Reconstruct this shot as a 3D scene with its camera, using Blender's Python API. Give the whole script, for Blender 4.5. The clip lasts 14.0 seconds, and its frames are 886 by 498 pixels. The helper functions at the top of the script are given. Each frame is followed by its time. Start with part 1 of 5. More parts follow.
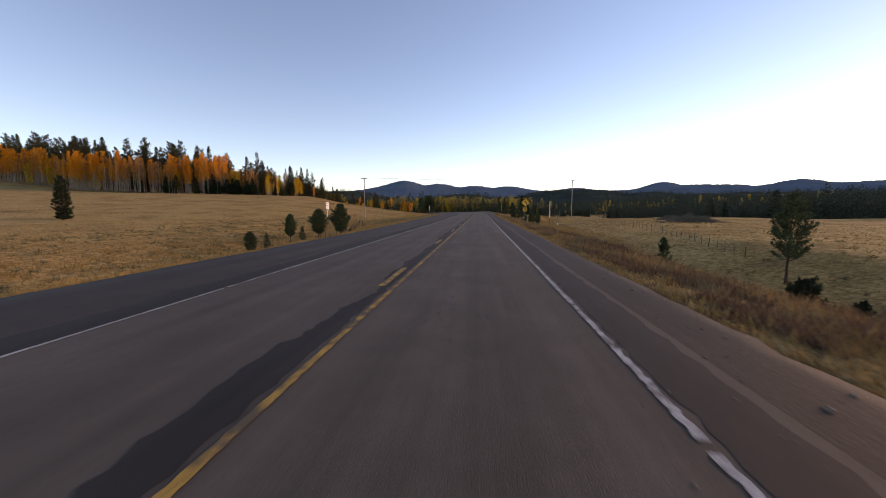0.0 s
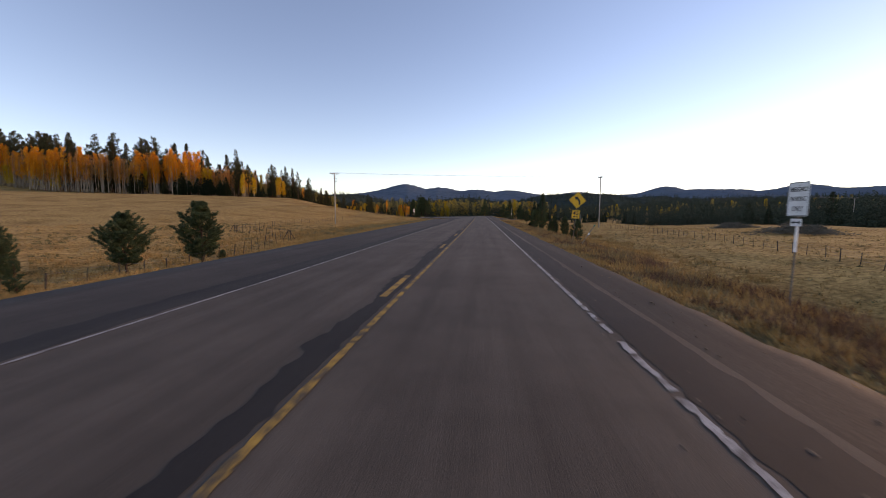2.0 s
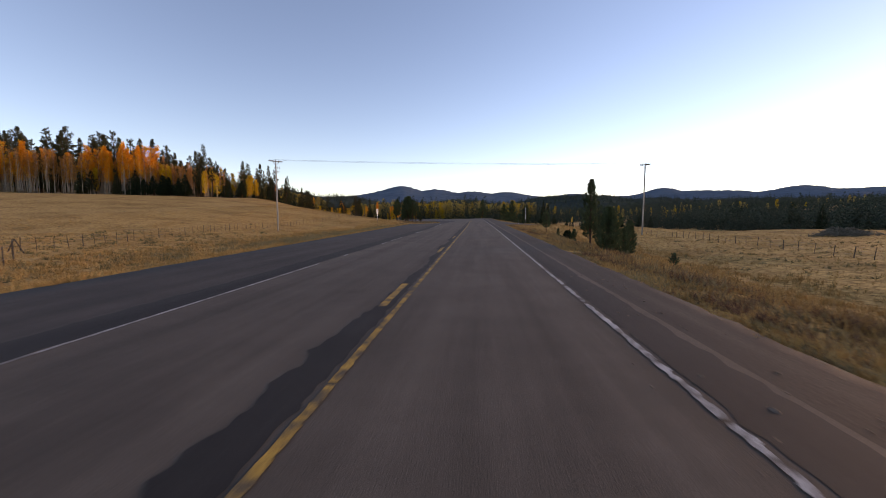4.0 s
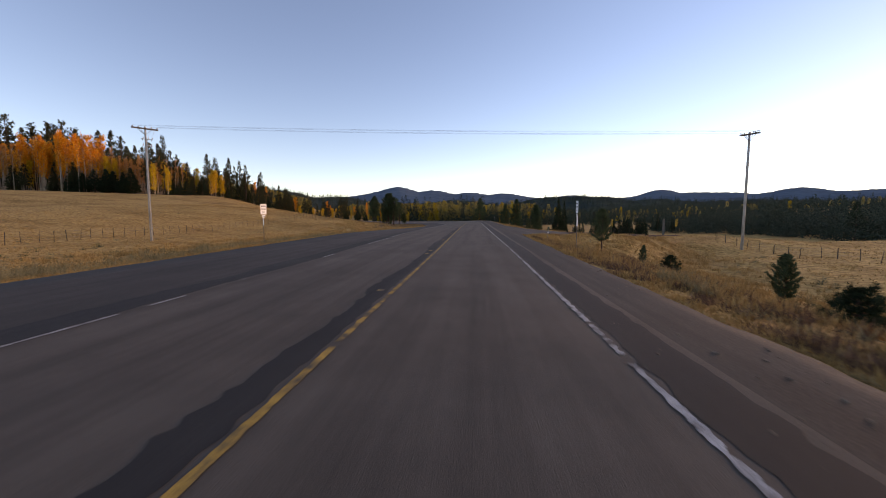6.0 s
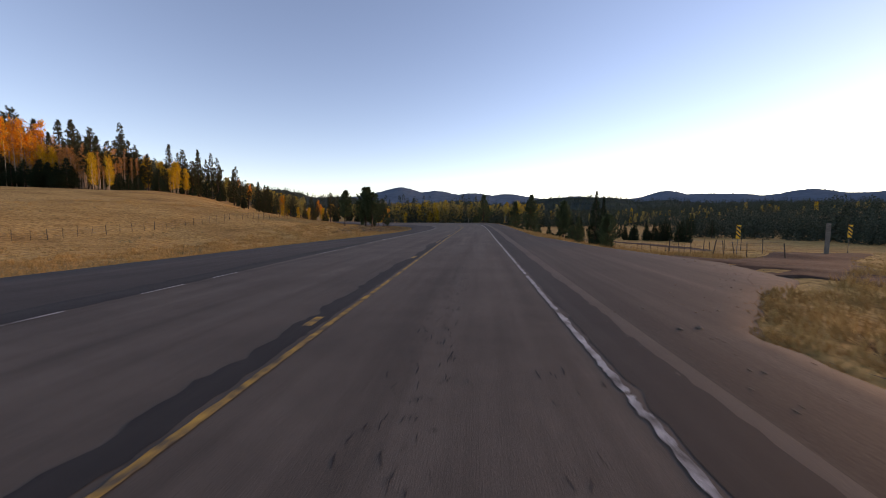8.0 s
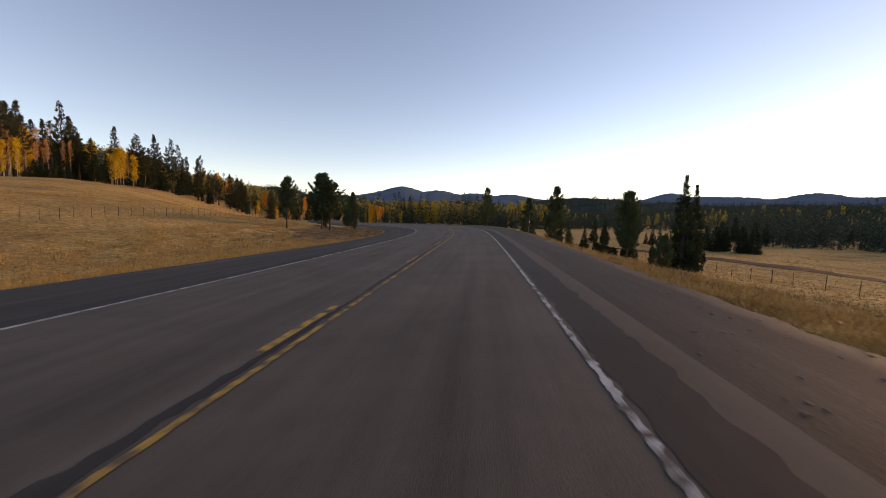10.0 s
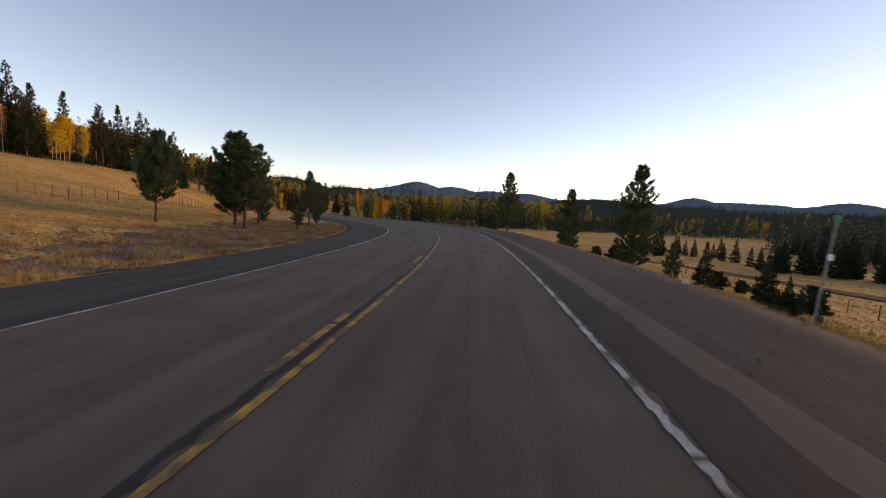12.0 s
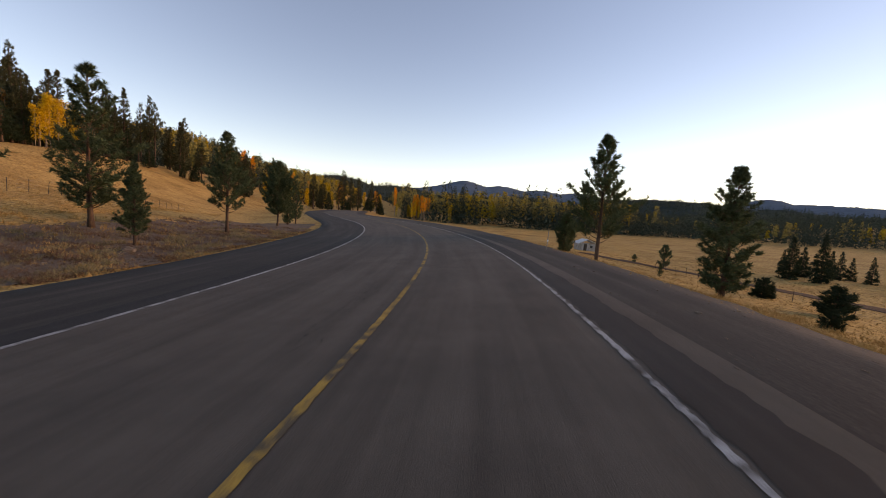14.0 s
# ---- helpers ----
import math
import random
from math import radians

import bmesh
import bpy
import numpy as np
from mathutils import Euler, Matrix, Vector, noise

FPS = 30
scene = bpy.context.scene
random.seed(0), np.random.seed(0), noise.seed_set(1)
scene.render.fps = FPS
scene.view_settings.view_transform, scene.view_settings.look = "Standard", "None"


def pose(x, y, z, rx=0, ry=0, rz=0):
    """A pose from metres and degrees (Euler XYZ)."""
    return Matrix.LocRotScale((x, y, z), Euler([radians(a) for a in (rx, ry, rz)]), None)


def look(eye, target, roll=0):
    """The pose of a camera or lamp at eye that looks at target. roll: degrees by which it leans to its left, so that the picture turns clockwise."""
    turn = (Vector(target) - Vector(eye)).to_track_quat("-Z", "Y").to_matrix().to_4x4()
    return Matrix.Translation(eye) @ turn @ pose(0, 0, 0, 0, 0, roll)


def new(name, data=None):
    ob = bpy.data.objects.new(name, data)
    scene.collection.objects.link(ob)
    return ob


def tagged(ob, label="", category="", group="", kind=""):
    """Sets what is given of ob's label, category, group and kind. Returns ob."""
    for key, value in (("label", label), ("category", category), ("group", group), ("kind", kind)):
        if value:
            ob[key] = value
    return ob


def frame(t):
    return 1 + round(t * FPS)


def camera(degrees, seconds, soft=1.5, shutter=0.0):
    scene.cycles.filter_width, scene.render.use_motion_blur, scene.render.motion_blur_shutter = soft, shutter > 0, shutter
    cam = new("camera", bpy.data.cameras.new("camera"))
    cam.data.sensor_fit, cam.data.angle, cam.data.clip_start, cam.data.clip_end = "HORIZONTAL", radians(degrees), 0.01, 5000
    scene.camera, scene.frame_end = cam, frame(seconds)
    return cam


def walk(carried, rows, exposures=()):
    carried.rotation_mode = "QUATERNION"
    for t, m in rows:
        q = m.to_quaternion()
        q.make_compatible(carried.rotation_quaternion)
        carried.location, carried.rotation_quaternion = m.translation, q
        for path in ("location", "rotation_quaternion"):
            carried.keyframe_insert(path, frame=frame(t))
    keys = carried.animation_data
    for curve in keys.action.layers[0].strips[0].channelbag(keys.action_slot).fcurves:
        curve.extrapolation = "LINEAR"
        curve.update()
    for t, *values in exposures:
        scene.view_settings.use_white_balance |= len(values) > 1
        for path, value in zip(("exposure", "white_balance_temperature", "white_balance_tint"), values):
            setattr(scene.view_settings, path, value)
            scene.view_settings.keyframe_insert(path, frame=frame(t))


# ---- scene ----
cam = camera(98.13, 14.0, 0.55, 0.15)
PATH = [
    (0.0, pose(0.000, 0.000, 1.600, 84.03, 0.01, 5.49)),
    (0.5, pose(-0.022, 7.500, 1.600, 84.12, -0.14, 5.62)),
    (1.0, pose(-0.055, 15.000, 1.600, 84.24, -0.28, 5.67)),
    (1.5, pose(-0.091, 22.500, 1.600, 84.41, -0.29, 5.70)),
    (2.0, pose(-0.129, 30.000, 1.600, 84.59, -0.24, 5.67)),
    (2.5, pose(-0.188, 37.499, 1.600, 84.72, -0.23, 5.58)),
    (3.0, pose(-0.302, 44.998, 1.600, 84.75, -0.11, 5.48)),
    (5.5, pose(-0.085, 82.497, 1.600, 85.10, -0.26, 4.85)),
    (6.0, pose(0.017, 89.997, 1.600, 85.09, -0.24, 4.79)),
    (6.5, pose(0.102, 97.496, 1.600, 85.22, -0.11, 4.77)),
    (7.0, pose(0.185, 104.996, 1.600, 85.29, 0.11, 4.88)),
    (7.5, pose(0.249, 112.496, 1.600, 85.19, 0.06, 5.10)),
    (8.0, pose(0.275, 119.995, 1.600, 85.19, -0.46, 5.28)),
    (10.5, pose(0.175, 157.495, 1.600, 85.14, -1.56, 5.82)),
    (11.0, pose(0.090, 164.995, 1.600, 85.04, -2.17, 6.32)),
    (11.5, pose(-0.049, 172.493, 1.600, 84.85, -2.79, 6.91)),
    (12.0, pose(-0.273, 179.990, 1.600, 84.58, -3.31, 7.72)),
    (12.5, pose(-0.633, 187.481, 1.600, 84.36, -3.78, 8.89)),
    (13.0, pose(-1.175, 194.961, 1.600, 84.21, -4.05, 10.52)),
    (13.5, pose(-1.854, 202.430, 1.600, 84.10, -4.03, 12.49)),
    (14.0, pose(-2.906, 209.856, 1.600, 84.05, -3.97, 14.63)),
]
walk(cam, PATH, [(0.0, 1.12, 7800, 31), (8.2, 1.10, 7800, 31), (10.8, 1.08, 9000, 30), (14.0, 1.20, 9000, 30)])

# ---- dusk sky, the sun just over the hills to the right ----
SUN_AZ, SUN_EL = 61.0, 8.0
world = bpy.data.worlds.new("dusk")
scene.world = world
world.use_nodes = True
sky = world.node_tree.nodes.new("ShaderNodeTexSky")
sky.sky_type, sky.sun_disc = "NISHITA", False
sky.sun_elevation, sky.sun_rotation = radians(SUN_EL), radians(SUN_AZ)
sky.altitude, sky.air_density, sky.dust_density, sky.ozone_density = 2500, 1.0, 0.6, 1.55
world.node_tree.links.new(sky.outputs[0], world.node_tree.nodes["Background"].inputs[0])
world.node_tree.nodes["Background"].inputs[1].default_value = 0.15
sun = new("sun", bpy.data.lights.new("sun", "SUN"))
sun.data.energy, sun.data.angle, sun.data.color = 2.0, radians(28), (1.0, 0.66, 0.38)
sun.matrix_basis = look((0, 0, 0), (-math.sin(radians(SUN_AZ)), -math.cos(radians(SUN_AZ)), -math.tan(radians(SUN_EL))))

# ---- the road's line: s metres along it, u metres to its right ----
ST = np.arange(-80.0, 521.0, 1.0)
BEND = np.radians(np.interp(ST, [140, 150, 180, 210, 230, 250, 285, 300, 340, 380], [0, 0, 0.089, 0.336, 0.48, 0.30, 0.38, 0.0, -0.35, 0.0]))
TURN = np.cumsum(BEND)
CX = np.cumsum(-np.sin(TURN))
CY = np.cumsum(np.cos(TURN)) + ST[0] - 1
CX = CX - np.interp(0, ST, CX) + np.interp(ST, [0, 100], [0, 0.2])
BANK = np.tan(np.radians(np.interp(ST, [125, 160, 190, 215, 240, 290, 330], [0, 3.0, 5.0, 5.1, 4.0, 3.5, 1.0])))
RISE = np.interp(ST, [190, 215, 240, 270, 320, 500], [0, -0.2, -0.6, -1.1, -1.8, -3.0])


def at_s(table, s):
    return np.interp(s, ST, table)


def u_right_line(s):
    return np.interp(s, [110, 150], [1.55, 1.27])


def u_yellow(s):
    return np.interp(s, [60, 110, 150, 168, 176, 184, 192, 200, 208], [-1.75, -1.95, -2.35, -2.33, -2.24, -2.09, -2.09, -2.24, -2.28])


def u_left_line(s):
    return np.interp(s, [40, 105, 150], [-5.15, -6.0, -7.5])


def u_left_edge(s):
    return np.interp(s, [30, 110, 150, 260], [-8.6, -11.6, -13.0, -13.0])


def u_right_edge(s):
    return np.interp(s, [60, 118, 126, 130, 133, 138, 144, 152, 160, 230, 260], [3.4, 3.8, 4.1, 7.0, 10.2, 10.8, 7.6, 4.6, 4.3, 4.5, 4.8])


def road_z(s, u):
    """The paving's height: banked, but falling away where the turn-off leaves."""
    k = np.interp(s, [118, 128, 146, 158], [0, 1, 1, 0])
    return at_s(RISE, s) + u * at_s(BANK, s) - k * np.maximum(u - 2.6, 0) * (at_s(BANK, s) + 0.045)


def road_point(s, u, lift=0.0):
    h = at_s(TURN, s)
    return np.stack([at_s(CX, s) + u * np.cos(h), at_s(CY, s) + u * np.sin(h), road_z(s, u) + lift], -1)


def to_road(x, y):
    """s and u of places."""
    x, y = np.atleast_1d(x).astype(float), np.atleast_1d(y).astype(float)
    s, u = np.empty(x.shape), np.empty(x.shape)
    for a in range(0, len(x), 20000):
        dx, dy = x[a:a + 20000, None] - CX, y[a:a + 20000, None] - CY
        k = np.argmin(dx * dx + dy * dy, 1)
        i = np.arange(len(k))
        ddx, ddy = dx[i, k], dy[i, k]
        s[a:a + 20000] = ST[k] + (-np.sin(TURN[k]) * ddx + np.cos(TURN[k]) * ddy)
        u[a:a + 20000] = np.cos(TURN[k]) * ddx + np.sin(TURN[k]) * ddy
    return s, u


def wave(x, y, size, seed):
    """Soft bumps about size metres wide, from -1 to 1."""
    r = np.random.RandomState(seed)
    out = 0
    for k in range(6):
        a, p = r.uniform(0, 2 * np.pi), r.uniform(0, 2 * np.pi)
        f = 2 * np.pi / (size * r.uniform(0.7, 1.6))
        out = out + np.sin((x * np.cos(a) + y * np.sin(a)) * f + p)
    return out / 3.2


def smooth(v, a, b):
    t = np.clip((v - a) / (b - a), 0, 1)
    return t * t * (3 - 2 * t)


def height(x, y):
    """The lie of the land; under the road it stays below the paving."""
    x, y = np.atleast_1d(x).astype(float), np.atleast_1d(y).astype(float)
    s, u = to_road(x, y)
    base = at_s(RISE, s)
    el, er = u_left_edge(s), u_right_edge(s)
    edge_l, edge_r = road_z(s, el), road_z(s, er)
    # right side: roadside slope, meadow, and the deeper valley past the turn-off
    d = u - er
    flat = np.interp(d, [0, 3, 5.5, 10, 15, 20, 32, 60, 150, 500, 900], [0, -0.45, -1.15, -2.3, -2.85, -2.35, -1.8, -1.8, -2.0, 0, 10])
    deep = np.interp(d, [0, 3, 6, 10, 18, 32, 60, 110, 170, 420, 900], [-0.1, -0.9, -1.9, -2.7, -3.8, -5.0, -6.0, -6.2, -6.0, -6.0, 14])
    flat = flat + np.interp(d, [7.5, 13.5, 18.5, 26], [0, -1.8, -1.9, 0]) * smooth(s, -60, -30) * (1 - smooth(s, 40, 75))
    k = smooth(s, 150, 200)
    right = np.minimum(edge_r, edge_r * np.exp(-np.maximum(d, 0) / 6)) + flat * (1 - k) + deep * k - 0.05
    # left side: ditch, then the meadow hill that climbs to the wood
    d = el - u
    q = -0.6 * x + 0.8 * y
    p = 0.8 * x + 0.6 * y
    hill = np.interp(q, [0, 95, 140, 190, 240, 286, 340], [-2.2, -2.0, -1.5, 2.6, 7.2, 10.6, 11.8]) * (1 - 0.8 * smooth(p, 75, 200))
    hill = hill + np.interp(q, [340, 365, 430, 520, 800, 1500], [0, 1.2, 6, 15, 38, 80]) * (1 - smooth(p, -20, 90))
    near = np.interp(d, [0, 2.5, 6, 11, 22, 40], [0, -0.5, -1.0, -1.9, -1.9, -1.7])
    hollow = np.interp(d, [0, 2.5, 6, 11, 18, 30], [0, -0.6, -1.5, -2.65, -2.5, -1.8])
    kn = 1 - smooth(s, 50, 76)
    near = near * (1 - kn) + hollow * kn
    cut = np.interp(d, [0, 2.5, 8, 14, 22, 40], [0, -0.35, -0.6, -0.3, 0.1, 0.6])
    kc = smooth(s, 165, 205) * (1 - smooth(s, 262, 300))
    near = near * (1 - kc) + cut * kc
    kh = smooth(d, 14, 75)
    left = edge_l * np.exp(-np.maximum(d, 0) / 25) + near * (1 - kh) + (hill + 0.3) * kh - 0.05
    # far ahead the ground rolls gently up into wooded slopes
    away, bearing = np.hypot(x, y - 200), np.degrees(np.arctan2(x, y - 200))
    climb = np.interp(bearing, [-90, -55, -45, -38, -28, -20, -12, 0, 30, 70], [8, 12, 19, 20, 18, 12, 5, 4, 8, 14])
    far = climb * (smooth(away, 300, 720) + np.maximum(away - 720, 0) * 0.0007)
    z = np.where(u > 0, right, left) + far
    z = z + 1.0 * np.exp(-((x - 27) / 14) ** 2 - ((y - 153) / 13) ** 2) * smooth(u - er, 0, 6)
    # the turn-off leaves the road level and slopes down to the gate
    for tx, ty, tz, tr in ((11, 136, -0.15, 6.5), (15, 140.5, -0.45, 7.0), (19, 145, -0.80, 7.5), (23, 149.5, -1.15, 8.0), (27, 153.5, -1.45, 8.0)):
        kt = np.exp(-(((x - tx) ** 2 + (y - ty) ** 2) / tr ** 2) ** 1.2) * (u > er)
        z = z * (1 - kt) + tz * kt
    rough = wave(x, y, 9, 3) * 0.10 + wave(x, y, 2.7, 5) * 0.035 + wave(x, y, 45, 8) * 0.35 * smooth(np.abs(u), 20, 60)
    out = np.where((u > er) | (u < el), 1.0, 0.0) * np.minimum(1, np.maximum(u - er, el - u) / 2.0)
    z = z + rough * out
    inside = (u > el + 0.25) & (u < er - 0.25)
    z = np.where(inside, road_z(s, u) - 0.35, z)
    rim = (~inside) & (u > el - 0.1) & (u < er + 0.1)
    return np.where(rim, road_z(s, u) - 0.09, z)


def ground_z(x, y):
    return float(height(x, y)[0])


# ---- mesh helpers ----
def mesh_of(name, verts, faces, material=None, smooth_faces=False, uv=None):
    """A mesh from arrays; faces: an array of triangles or of quads."""
    verts, faces = np.asarray(verts, dtype=np.float32), np.asarray(faces, dtype=np.int32)
    me = bpy.data.meshes.new(name)
    n, k = faces.shape
    me.vertices.add(len(verts))
    me.vertices.foreach_set("co", verts.ravel())
    me.loops.add(n * k)
    me.loops.foreach_set("vertex_index", faces.ravel())
    me.polygons.add(n)
    me.polygons.foreach_set("loop_start", np.arange(0, n * k, k, dtype=np.int32))
    me.polygons.foreach_set("use_smooth", np.full(n, smooth_faces))
    if uv is not None:
        layer = me.uv_layers.new(name="along")
        layer.data.foreach_set("uv", np.asarray(uv, dtype=np.float32)[faces.ravel()].ravel())
    me.update(calc_edges=True)
    if material:
        me.materials.append(material)
    return me


def part(name, me, parent=None, label="", material=None):
    """One mesh object, under a thing or a part of it."""
    if isinstance(me, bmesh.types.BMesh):
        data = bpy.data.meshes.new(name)
        me.to_mesh(data)
        me.free()
        me = data
    if material and not me.materials:
        me.materials.append(material)
    ob = new(name, me)
    ob.parent = parent
    if label:
        tagged(ob, label)
    return ob


def structure(name, me, label, category):
    return tagged(part(name, me), label, category, kind="structure")


def thing(name, m, label, category, group=""):
    ob = new(name)
    ob.empty_display_size = 0.3
    ob.matrix_basis = m
    return tagged(ob, label, category, group)


def tube(points, radii, sides=8, cap=True):
    """Quads round a line of points."""
    points, radii = np.asarray(points, float), np.asarray(radii, float)
    t = np.gradient(points, axis=0)
    t /= np.linalg.norm(t, axis=1)[:, None] + 1e-9
    ref = np.where(np.abs(t[:, 2:3]) > 0.9, np.array([[1.0, 0, 0]]), np.array([[0, 0, 1.0]]))
    a = np.cross(t, ref)
    a /= np.linalg.norm(a, axis=1)[:, None] + 1e-9
    b = np.cross(t, a)
    ang = np.linspace(0, 2 * np.pi, sides, endpoint=False)
    ring = points[:, None] + radii[:, None, None] * (a[:, None] * np.cos(ang)[None, :, None] + b[:, None] * np.sin(ang)[None, :, None])
    n = len(points)
    v = ring.reshape(-1, 3)
    i, j = np.meshgrid(np.arange(n - 1), np.arange(sides), indexing="ij")
    jn = (j + 1) % sides
    f = np.stack([i * sides + j, (i + 1) * sides + j, (i + 1) * sides + jn, i * sides + jn], -1).reshape(-1, 4)
    if cap:
        v = np.vstack([v, points[:1], points[-1:]])
        k = np.arange(0, sides, 2)
        c0, c1 = n * sides, n * sides + 1
        e = (n - 1) * sides
        f = np.vstack([f, np.stack([k * 0 + c0, k, (k + 1) % sides, (k + 2) % sides], -1), np.stack([k * 0 + c1, e + (k + 2) % sides, e + (k + 1) % sides, e + k], -1)])
    return v, f


def join(pieces):
    """Several (verts, faces) as one."""
    vs, fs, n = [], [], 0
    for v, f in pieces:
        vs.append(v)
        fs.append(np.asarray(f) + n)
        n += len(v)
    return np.vstack(vs), np.vstack(fs)


def box(cx, cy, cz, sx, sy, sz, bevel=0.0, turn=None):
    bm = bmesh.new()
    bmesh.ops.create_cube(bm, size=1, matrix=Matrix.Translation((cx, cy, cz)) @ (turn or Matrix()) @ Matrix.Diagonal((sx, sy, sz, 1)))
    if bevel:
        bmesh.ops.bevel(bm, geom=bm.edges[:], offset=bevel, segments=2, affect="EDGES")
    return bm


def plate(outline, y0, y1):
    """A plate in the XZ plane from an outline."""
    bm = bmesh.new()
    fr = [bm.verts.new((x, y0, z)) for x, z in outline]
    ba = [bm.verts.new((x, y1, z)) for x, z in outline]
    bm.faces.new(fr)
    bm.faces.new(ba[::-1])
    n = len(fr)
    for i in range(n):
        bm.faces.new((fr[(i + 1) % n], fr[i], ba[i], ba[(i + 1) % n]))
    bmesh.ops.recalc_face_normals(bm, faces=bm.faces[:])
    return bm


def rounded(w, h, r, cx=0.0, cz=0.0, turn=0.0, steps=4):
    """An outline with rounded corners."""
    out = []
    for qx, qz, a0 in ((1, 1, 0), (-1, 1, 90), (-1, -1, 180), (1, -1, 270)):
        for k in range(steps + 1):
            a = radians(a0 + 90 * k / steps)
            out.append((qx * (w / 2 - r) + r * math.cos(a), qz * (h / 2 - r) + r * math.sin(a)))
    c, s = math.cos(radians(turn)), math.sin(radians(turn))
    return [(cx + x * c - z * s, cz + x * s + z * c) for x, z in out]


def ring_plate(outer, inner, y0, y1):
    bm = bmesh.new()
    n = len(outer)
    rows = [[bm.verts.new((x, y, z)) for x, z in o] for o, y in ((outer, y0), (inner, y0), (inner, y1), (outer, y1))]
    for a in range(4):
        p, q = rows[a], rows[(a + 1) % 4]
        for i in range(n):
            bm.faces.new((p[i], p[(i + 1) % n], q[(i + 1) % n], q[i]))
    bmesh.ops.recalc_face_normals(bm, faces=bm.faces[:])
    return bm


def lettering(text, size, x, y, z, material, parent, width=0.0):
    """Words facing -y, centred on x, their middle at height z."""
    cu = bpy.data.curves.new("lettering", "FONT")
    cu.body, cu.size, cu.align_x, cu.align_y, cu.extrude, cu.offset = text, size, "CENTER", "CENTER", 0.0015, size * 0.012
    ob = bpy.data.objects.new("lettering", cu)
    scene.collection.objects.link(ob)
    bpy.context.view_layer.update()
    me = bpy.data.meshes.new_from_object(ob.evaluated_get(bpy.context.evaluated_depsgraph_get()))
    bpy.data.objects.remove(ob)
    k = 1.0
    if width:
        xs = [v.co.x for v in me.vertices]
        k = width / (max(xs) - min(xs))
    me.transform(pose(x, y, z, 90, 0, 0) @ Matrix.Diagonal((k, 1, 1, 1)))
    me.materials.clear()
    me.materials.append(material)
    return part("lettering", me, parent)


# ---- materials ----
def material(name):
    m = bpy.data.materials.new(name)
    m.use_nodes = True
    return m, m.node_tree, m.node_tree.nodes["Principled BSDF"]


def node(tree, kind, **values):
    n = tree.nodes.new(kind)
    for k, v in values.items():
        n.inputs[k].default_value = v
    return n


def ramp(tree, fac, stops):
    r = tree.nodes.new("ShaderNodeValToRGB")
    while len(r.color_ramp.elements) < len(stops):
        r.color_ramp.elements.new(0.5)
    for e, (p, c) in zip(r.color_ramp.elements, stops):
        e.position, e.color = p, (*c, 1)
    tree.links.new(fac, r.inputs[0])
    return r.outputs[0]


def mixed(tree, kind, a, b, fac):
    n = tree.nodes.new("ShaderNodeMix")
    n.data_type, n.blend_type = "RGBA", kind
    for src, k in ((fac, 0), (a, 6), (b, 7)):
        if isinstance(src, (int, float)):
            n.inputs[k].default_value = src
        elif isinstance(src, tuple):
            n.inputs[k].default_value = (*src, 1)
        else:
            tree.links.new(src, n.inputs[k])
    return n.outputs[2]


def grainy(name, stops, big=0.2, fine=20.0, rough=0.9, bump=0.3, bump_scale=None, metal=0.0, stretch=(1, 1, 1), coords="Object", speckle=0.35, spec=0.3):
    """A rough natural surface: large stains through a ramp, a fine grain over them, relief."""
    m, t, p = material(name)
    co = t.nodes.new("ShaderNodeTexCoord")
    mp = node(t, "ShaderNodeMapping", Scale=stretch)
    t.links.new(co.outputs[coords], mp.inputs[0])
    a = node(t, "ShaderNodeTexNoise", Scale=big, Detail=6.0, Roughness=0.65)
    b = node(t, "ShaderNodeTexNoise", Scale=fine, Detail=4.0, Roughness=0.7)
    for n in (a, b):
        t.links.new(mp.outputs[0], n.inputs[0])
    col = ramp(t, a.outputs[0], stops)
    g = ramp(t, b.outputs[0], [(0.25, (0.5 - speckle,) * 3), (0.75, (0.5 + speckle,) * 3)])
    t.links.new(mixed(t, "OVERLAY", col, g, 0.8), p.inputs["Base Color"])
    p.inputs["Roughness"].default_value, p.inputs["Metallic"].default_value = rough, metal
    p.inputs["Specular IOR Level"].default_value = spec
    if bump:
        c = node(t, "ShaderNodeTexNoise", Scale=bump_scale or fine * 1.5, Detail=5.0)
        t.links.new(mp.outputs[0], c.inputs[0])
        bp = node(t, "ShaderNodeBump", Strength=bump, Distance=0.02)
        t.links.new(c.outputs[0], bp.inputs["Height"])
        t.links.new(bp.outputs[0], p.inputs["Normal"])
    return m


